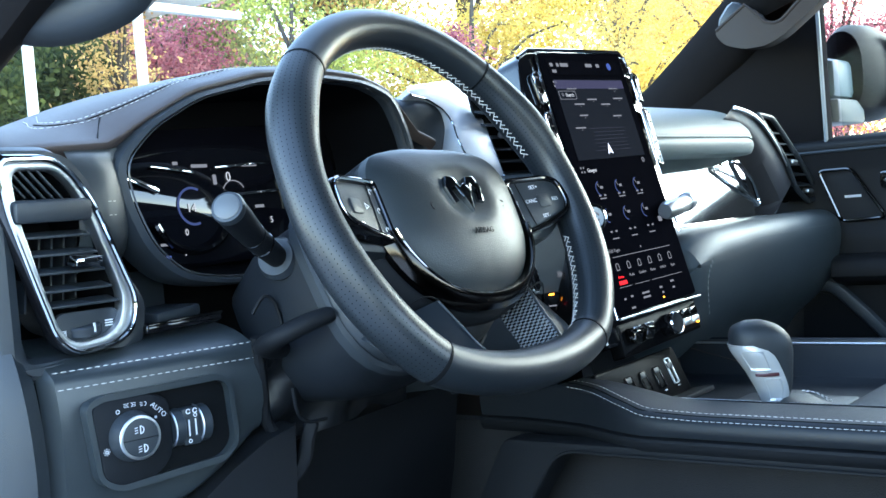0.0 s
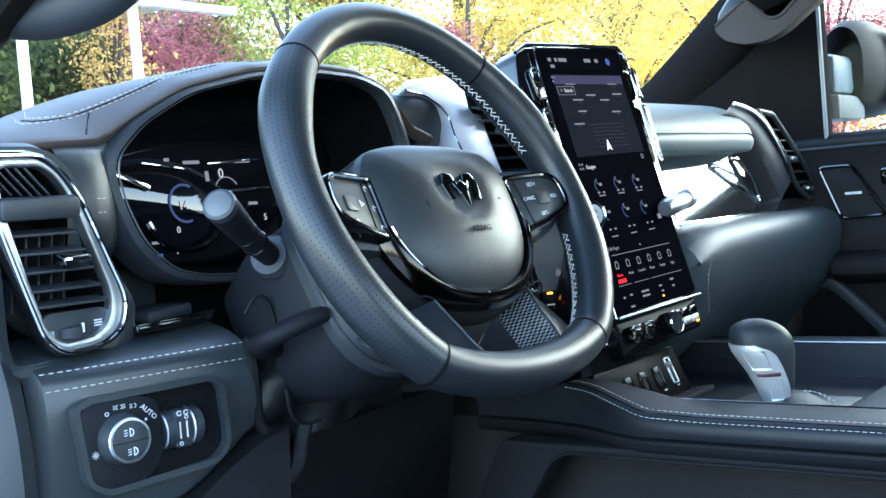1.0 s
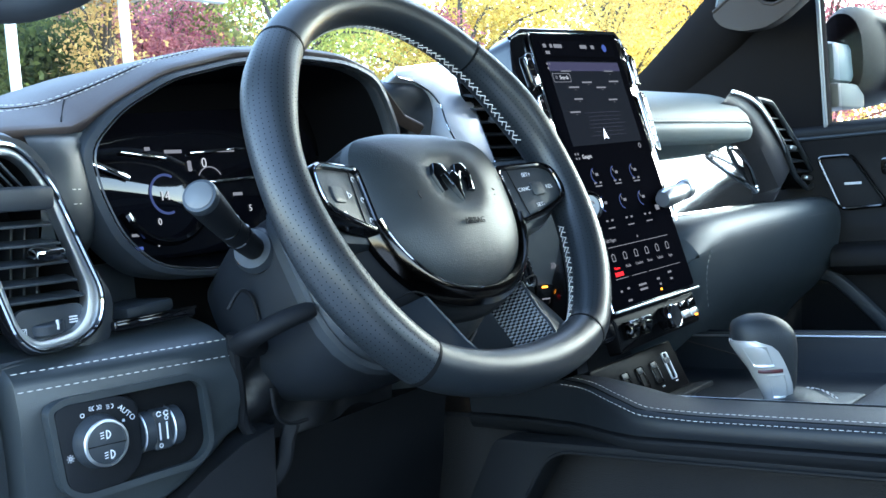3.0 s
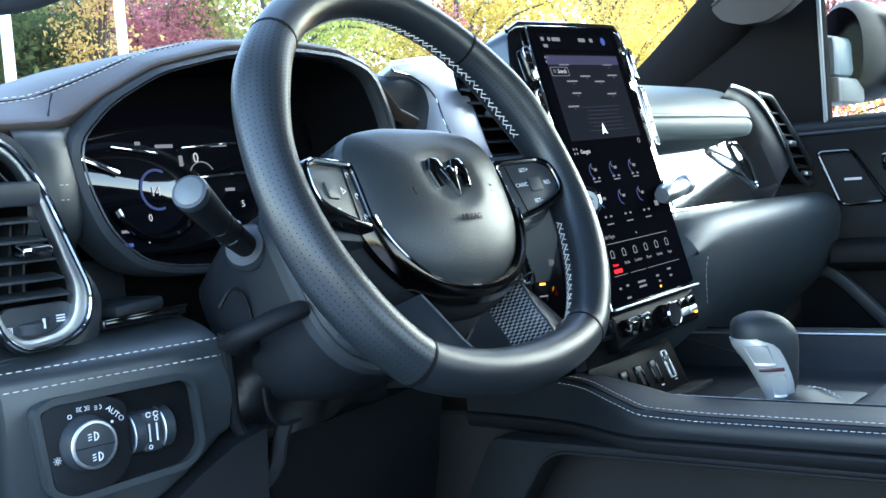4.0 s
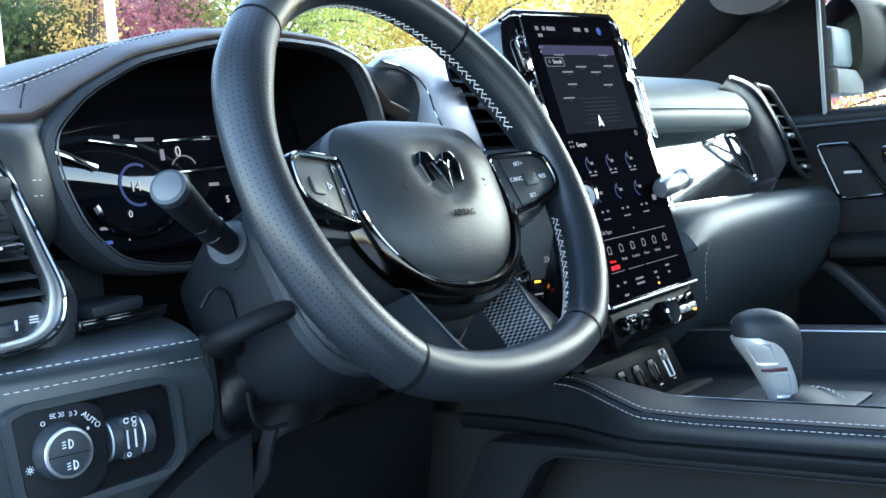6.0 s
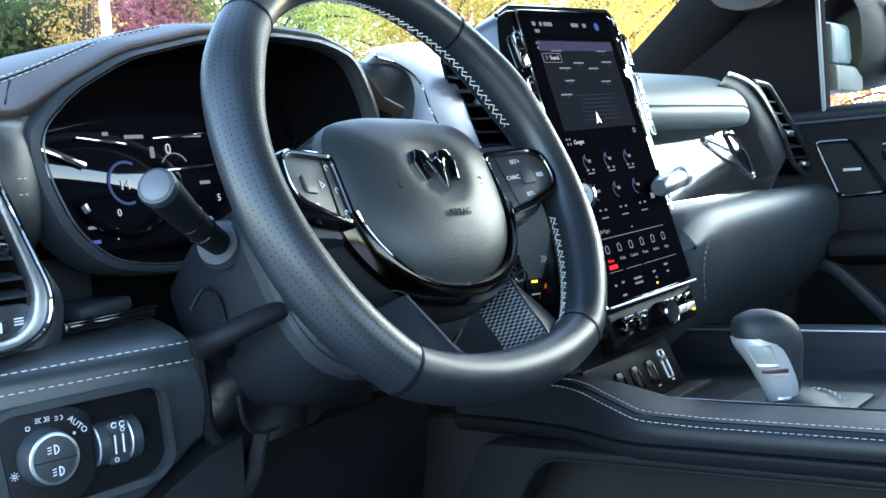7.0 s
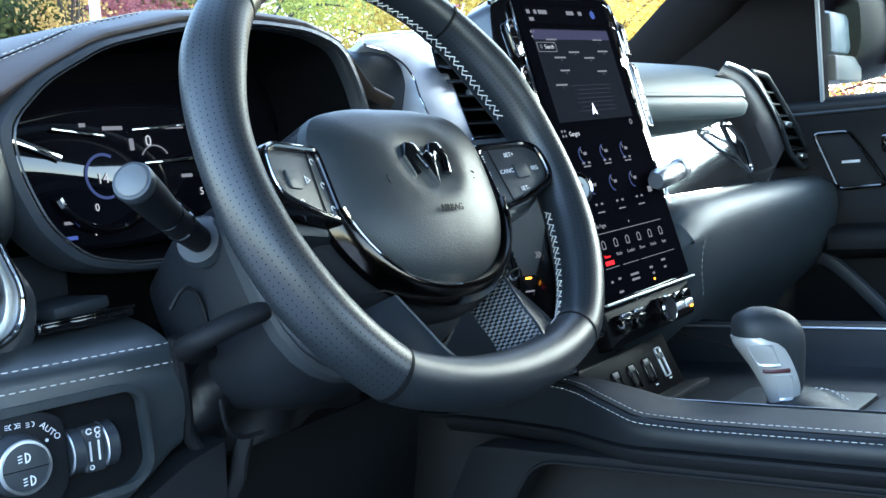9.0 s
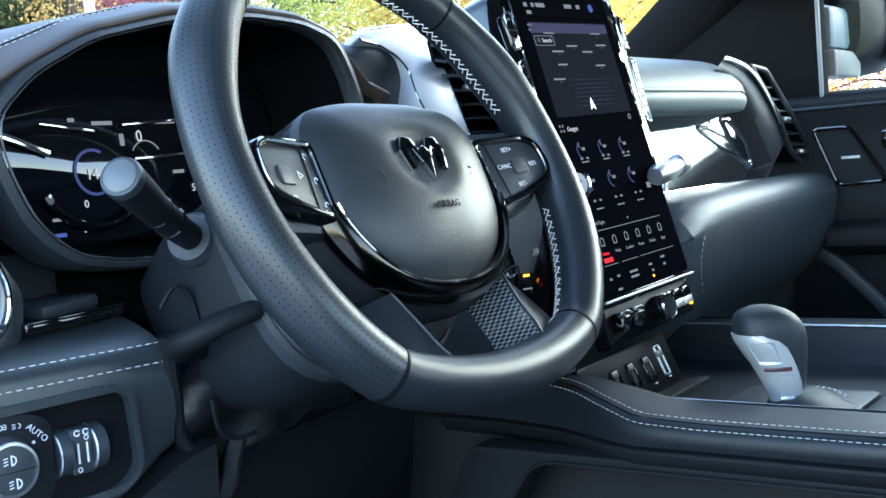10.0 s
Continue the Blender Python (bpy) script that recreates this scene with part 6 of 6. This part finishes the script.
part("armrest", loft([[DB @ Vector(p) for p in spline([(1.06, y, 1.222), (1.0, y, 1.220), (0.985, y, 1.208), (0.99, y, 1.185), (1.05, y, 1.170)], 14)] for y in (0.03, 0.02, 0.0, -0.1, -0.5, -0.9)], caps=True), DOOR_TRIM, door, "padded armrest")
part("pull_trim", tube([DB @ Vector(p) for p in spline([(1.035, 0.12, 1.175), (1.03, 0.06, 1.175), (1.028, 0.03, 1.160), (1.026, -0.03, 1.10), (1.024, -0.09, 1.03)], 20)], 0.007, 8, squash=1.6), PLASTIC, door, "angled pull trim")
part("pocket", slab(rounded([(0.03, 1.150), (0.10, 1.165), (0.11, 1.0), (-0.08, 1.0)], 0.01), 0.002), DARK, door, m=DM @ pose(0, 0, 0.004))
part("door_handle", block(0.02, 0.10, 0.03, 0.008), BLACK_CHROME, door, "inner door handle", m=DB @ pose(1.045, -0.085, 1.335))
sail = [(0.042, 1.405), (0.042, 1.70), (0.14, 1.70), (0.33, 1.50), (0.36, 1.40)]
part("sail_panel", slab([Vector(p) for p in sail], 0.02, 0.004), ROOF_TRIM, door, "dark triangular mirror panel", m=DB @ Matrix(((0, 0, -1, 1.07), (1, 0, 0, 0), (0, 1, 0, 0), (0, 0, 0, 1))))
part("window_channel", block(0.012, 0.006, 0.30, 0.0025), material("channel_grey", (0.22, 0.23, 0.24), 0.45), door, "pale window channel", m=DB @ pose(1.052, 0.046, 1.545, 0, 0, 0))
dg = part("door_glass", block(0.004, 1.3, 0.34), DOOR_GLASS, door, "clear door glass", m=DB @ pose(1.085, -0.62, 1.575))
dg.visible_shadow = False

# door mirror outside
mirror = thing("door_mirror", "dark red door mirror with pale arm outside the window", "door mirror", at=(1.25, 0.02, 1.45))
part("housing", loft([[Vector((x - 0.075, 0.038 + a * math.cos(t), 0.072 + b * math.copysign(abs(math.sin(t)) ** 0.7, math.sin(t)))) for t in np.linspace(0, 2 * math.pi, 28, endpoint=False)] for x, a, b in ((0.0, 0.012, 0.03), (0.012, 0.034, 0.068), (0.05, 0.045, 0.082), (0.12, 0.050, 0.086), (0.20, 0.046, 0.080), (0.24, 0.02, 0.06))], close_v=True, caps=True), MIRROR_PAINT, mirror, "dark red housing")
part("bezel", block(0.16, 0.012, 0.155, 0.005), PLASTIC, mirror, m=pose(0.120, -0.014, 0.072))
part("mirror_glass", block(0.14, 0.004, 0.135, 0.001), material("mirror_silver", (0.85, 0.87, 0.88), 0.02, 1.0, stain=0.0), mirror, "mirror glass", m=pose(0.128, -0.022, 0.072))
part("arm", block(0.11, 0.050, 0.066, 0.012), material("arm_grey", (0.19, 0.22, 0.225), 0.5, specular=0.2), mirror, "pale grey arm", m=pose(-0.100, 0.045, 0.056))
part("arm_hood", block(0.03, 0.056, 0.095, 0.012), material("arm_hood_grey", (0.025, 0.032, 0.038), 0.5), mirror, m=pose(-0.048, 0.045, 0.052))
part("arm_foot", block(0.13, 0.06, 0.040, 0.006), material("arm_foot_grey", (0.20, 0.195, 0.18), 0.6, specular=0.2), mirror, m=pose(-0.095, 0.045, 0.002))

# ---- pillars and handles ----
a_pillar("pillar_right", 1, [(1.12, 0.55, 1.36), (1.075, 0.335, 1.485), (1.035, 0.155, 1.618), (0.995, 0.015, 1.72), (0.945, -0.145, 1.82)], "dark cloth-covered windscreen pillar")
a_pillar("pillar_left", -1, [(-0.325, 0.59, 1.355), (-0.278, 0.405, 1.455), (-0.24, 0.255, 1.555), (-0.21, 0.105, 1.675), (-0.17, -0.075, 1.80)], "dark windscreen pillar")


def grab_handle(pts, label, mat):
    p0 = Vector(pts[0])
    g = thing("grab_handle", label, "grab handle", "pillar grab handles", at=p0)
    n = 18
    part("handle", tube([p - p0 for p in spline(pts, n)], [0.020 + 0.006 * abs(2 * i / (n - 1) - 1) ** 3 for i in range(n)], 12, squash=1.3), mat, g)
    return g


gr = thing("grab_handle", "grey-brown moulded grab handle on the passenger pillar", "grab handle", "pillar grab handles", at=(0.93, 0.1, 1.58))
GH = Matrix(((0, 0, 1, 0.925 - 0.93), (1, 0, 0, -0.1), (0, 1, 0, -1.58), (0, 0, 0, 1)))
hand_o = rounded([(0.166, 1.585), (0.113, 1.620), (0.080, 1.586), (0.058, 1.584), (-0.06, 1.685), (-0.085, 1.660), (0.056, 1.564), (0.083, 1.553), (0.119, 1.553), (0.150, 1.564)][::-1], 0.010)
part("handle", slab(hand_o, 0.040, 0.010), GREY_TRIM, gr, m=GH @ pose(0, 0, -0.005))
part("handle_lip", tube([GH @ Vector((y, z, -0.004)) for y, z in ((0.162, 1.588), (0.113, 1.6205), (0.100, 1.608), (0.082, 1.589), (0.068, 1.585), (0.056, 1.588), (-0.02, 1.652))], 0.0030, 8), GREY_TRIM, gr, "smooth rolled lip")
part("mount", block(0.05, 0.07, 0.05, 0.014), PLASTIC, gr, m=pose(0.045, 0.04, 0.02, 35, 0, 20))
grab_handle([(-0.27, 0.30, 1.57), (-0.232, 0.255, 1.535), (-0.203, 0.215, 1.533), (-0.178, 0.175, 1.556), (-0.175, 0.115, 1.62)], "black grab handle on the driver pillar", PLASTIC)

# ---- outside ----
ground = link("ground", block(400, 400, 0.1, at=(0, 0, -0.05)), ASPHALT)
tagged(ground, "pale paved car park", "ground", kind="structure")


def tree(x, y, h, spread, mat, label, leaves, seed, crown_low=0.3, leaf=0.052):
    rnd = random.Random(seed)
    t = thing("tree", label, "tree", "autumn trees", at=(x, y, 0))
    trunk = tube(spline([(0, 0, 0), (0.1, 0.05, h * 0.25), (-0.05, 0.1, h * 0.55), (0.05, 0, h * 0.9)], 12), [0.16 * (1 - 0.85 * i / 11) * h / 6 for i in range(12)], 8)
    part("trunk", trunk, BARK, t)
    tips = []
    limbs = []
    for k in range(16):
        a, z0 = rnd.uniform(0, 6.28), h * rnd.uniform(crown_low, 0.8)
        ln = spread * rnd.uniform(0.6, 1.0) * (1.15 - 0.6 * z0 / h)
        e = Vector((math.cos(a) * ln, math.sin(a) * ln, z0 + rnd.uniform(-0.05, 0.25) * h))
        pts = spline([(0, 0, z0 * 0.85), (e.x * 0.5, e.y * 0.5, (z0 + e.z) / 2 + 0.1), tuple(e)], 6)
        limbs.append(tube(pts, [0.05 * h / 6 * (1 - 0.15 * i) for i in range(6)], 5))
        tips += [(p, 0.45 + 0.2 * rnd.random()) for p in pts[2:]]
    part("limb", join(*limbs), BARK, t)
    gen = np.random.default_rng(seed)
    n = int(leaves * 5.0)
    mids, reach = np.array([tuple(c) for c, _ in tips]), np.array([r for _, r in tips])
    pick = gen.integers(0, len(tips), n)
    at = mids[pick] + gen.normal(size=(n, 3)) * (1, 1, 0.7) * (reach[pick] * spread * 0.28)[:, None]
    nrm = gen.normal(size=(n, 3)) + (0, 0, 0.4)
    nrm /= np.linalg.norm(nrm, axis=1)[:, None]
    s = np.cross(nrm, gen.normal(size=(n, 3)))
    s /= np.linalg.norm(s, axis=1)[:, None]
    w = np.cross(nrm, s)
    sz = (leaf * 0.75 * gen.uniform(0.6, 1.3, n))[:, None]
    corners = np.stack([at - s * sz, at + w * sz * 0.55 - nrm * sz * 0.1, at + s * sz, at - w * sz * 0.55 + nrm * sz * 0.1], 1)
    me = bpy.data.meshes.new("crown")
    me.from_pydata(corners.reshape(-1, 3).tolist(), [], np.arange(4 * n).reshape(-1, 4).tolist())
    me.materials.append(mat)
    o = new("crown", me)
    o.parent = t
    tagged(o, label, kind="stuff")
    return t


YELLOW = leaf_material("yellow_leaves", (0.82, 0.50, 0.07), 0.25, (0.92, 0.74, 0.22))
GOLD = leaf_material("gold_leaves", (0.80, 0.42, 0.12), 0.3, (0.92, 0.66, 0.26))
RED = leaf_material("red_leaves", (0.50, 0.11, 0.12), 0.4, (0.72, 0.30, 0.28))
GREEN = leaf_material("green_leaves", (0.34, 0.42, 0.10), 0.4, (0.74, 0.68, 0.16))
DARK_GREEN = leaf_material("dark_green_leaves", (0.05, 0.085, 0.03), 0.4, (0.17, 0.20, 0.06))
FAR_GREEN = leaf_material("far_leaves", (0.22, 0.27, 0.12), 0.4, (0.50, 0.46, 0.16))
tree(17.5, 12.5, 6.5, 2.9, YELLOW, "maple with bright yellow autumn leaves", 5200, 1, 0.2)
tree(21.5, 11.5, 7.0, 3.0, YELLOW, "maple with bright yellow autumn leaves", 5200, 2, 0.2)
tree(26.0, 11.0, 7.0, 3.2, GOLD, "maple with golden leaves", 5000, 3, 0.2)
tree(13.5, 13.5, 6.0, 2.4, GREEN, "young tree with yellow-green leaves", 5200, 4, 0.2)
tree(12.2, 15.5, 5.2, 1.9, RED, "small tree with crimson leaves", 4200, 5, 0.25)
tree(25.0, 8.0, 6.2, 1.9, RED, "small tree with crimson leaves", 3500, 6, 0.3)
tree(31.0, 7.0, 7.0, 2.6, RED, "tree with crimson leaves", 3500, 7, 0.3)
tree(8.6, 15.0, 5.4, 2.0, DARK_GREEN, "dark green tree behind the glazed wall", 7000, 8, 0.1, 0.085)
tree(9.9, 13.6, 5.0, 1.2, GOLD, "thin tree with sparse golden leaves", 600, 9, 0.5)
tree(7.0, 13.8, 4.6, 1.7, DARK_GREEN, "dark green tree behind the glazed wall", 6500, 10, 0.1, 0.085)
tree(10.6, 16.5, 5.6, 2.0, DARK_GREEN, "dark green tree behind the glazed wall", 7000, 16, 0.1, 0.085)
tree(19.5, 18.0, 12.0, 4.2, GREEN, "tree with yellow-green leaves", 6500, 11, 0.15, 0.10)
tree(16.4, 11.6, 4.4, 1.2, RED, "low shrub with crimson leaves", 2600, 12, 0.15)
tree(23.5, 17.0, 13.0, 4.6, GOLD, "maple with golden leaves", 7500, 14, 0.12, 0.11)
tree(29.0, 15.5, 13.0, 4.8, YELLOW, "maple with bright yellow autumn leaves", 7500, 15, 0.12, 0.11)
tree(34.0, 14.0, 14.0, 5.0, YELLOW, "maple with bright yellow autumn leaves", 6500, 13, 0.12, 0.15)
tree(16.5, 24.0, 9.0, 3.6, FAR_GREEN, "tall green and yellow tree behind the car park", 6500, 17, 0.1, 0.13)
tree(21.0, 23.5, 9.0, 3.8, FAR_GREEN, "tall green and yellow tree behind the car park", 6500, 18, 0.1, 0.13)
tree(12.5, 24.5, 8.0, 3.4, FAR_GREEN, "tall green and yellow tree behind the car park", 6500, 19, 0.1, 0.13)

# added blocks: three unseen ones darken reflections, the front one backs the trees
BACKDROP = material("backdrop_green", (0.03, 0.04, 0.018), 0.9, grain=1.0, grain_size=9, stain=0.6, stain_size=2.0)
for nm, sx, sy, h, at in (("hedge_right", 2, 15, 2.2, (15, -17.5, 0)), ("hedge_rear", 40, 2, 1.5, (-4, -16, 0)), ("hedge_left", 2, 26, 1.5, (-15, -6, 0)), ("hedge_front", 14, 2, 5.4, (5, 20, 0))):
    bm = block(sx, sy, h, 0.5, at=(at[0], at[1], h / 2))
    hd = link(nm.split("_")[0], bm, BACKDROP)
    tagged(hd, "dark green block added round the car park as a backdrop", "hedge", kind="structure")

# unseen pale wall, added so trim and inlay mirror something bright
pale = link("reflector_wall", block(0.4, 40, 3.0, 0.02, at=(12, -22, 1.5)), WHITE_FRAME)
tagged(pale, "long pale wall added out of view to brighten reflections", "wall", kind="structure")
# glazed screen wall with white mullions in front of the dark trees
building = thing("glazed_wall", "white-framed glazed screen wall with a flat white canopy", "glass wall", at=(7, 11.4, 0))
for k in range(1, 8):
    part("mullion", block(0.085, 0.12, 4.3, 0.01), WHITE_FRAME, building, m=pose(3.2 - 1.63 * k, 0, 2.15))
part("beam", block(13.4, 0.16, 0.10, 0.01), WHITE_FRAME, building, m=pose(-3.4, 0, 4.29))
part("canopy", block(13.6, 2.4, 0.35, 0.03), WHITE_FRAME, building, m=pose(-3.4, 1.2, 4.78))
part("plinth", block(13.4, 0.25, 0.4, 0.02), CONCRETE, building, m=pose(-3.4, 0, 0.2))
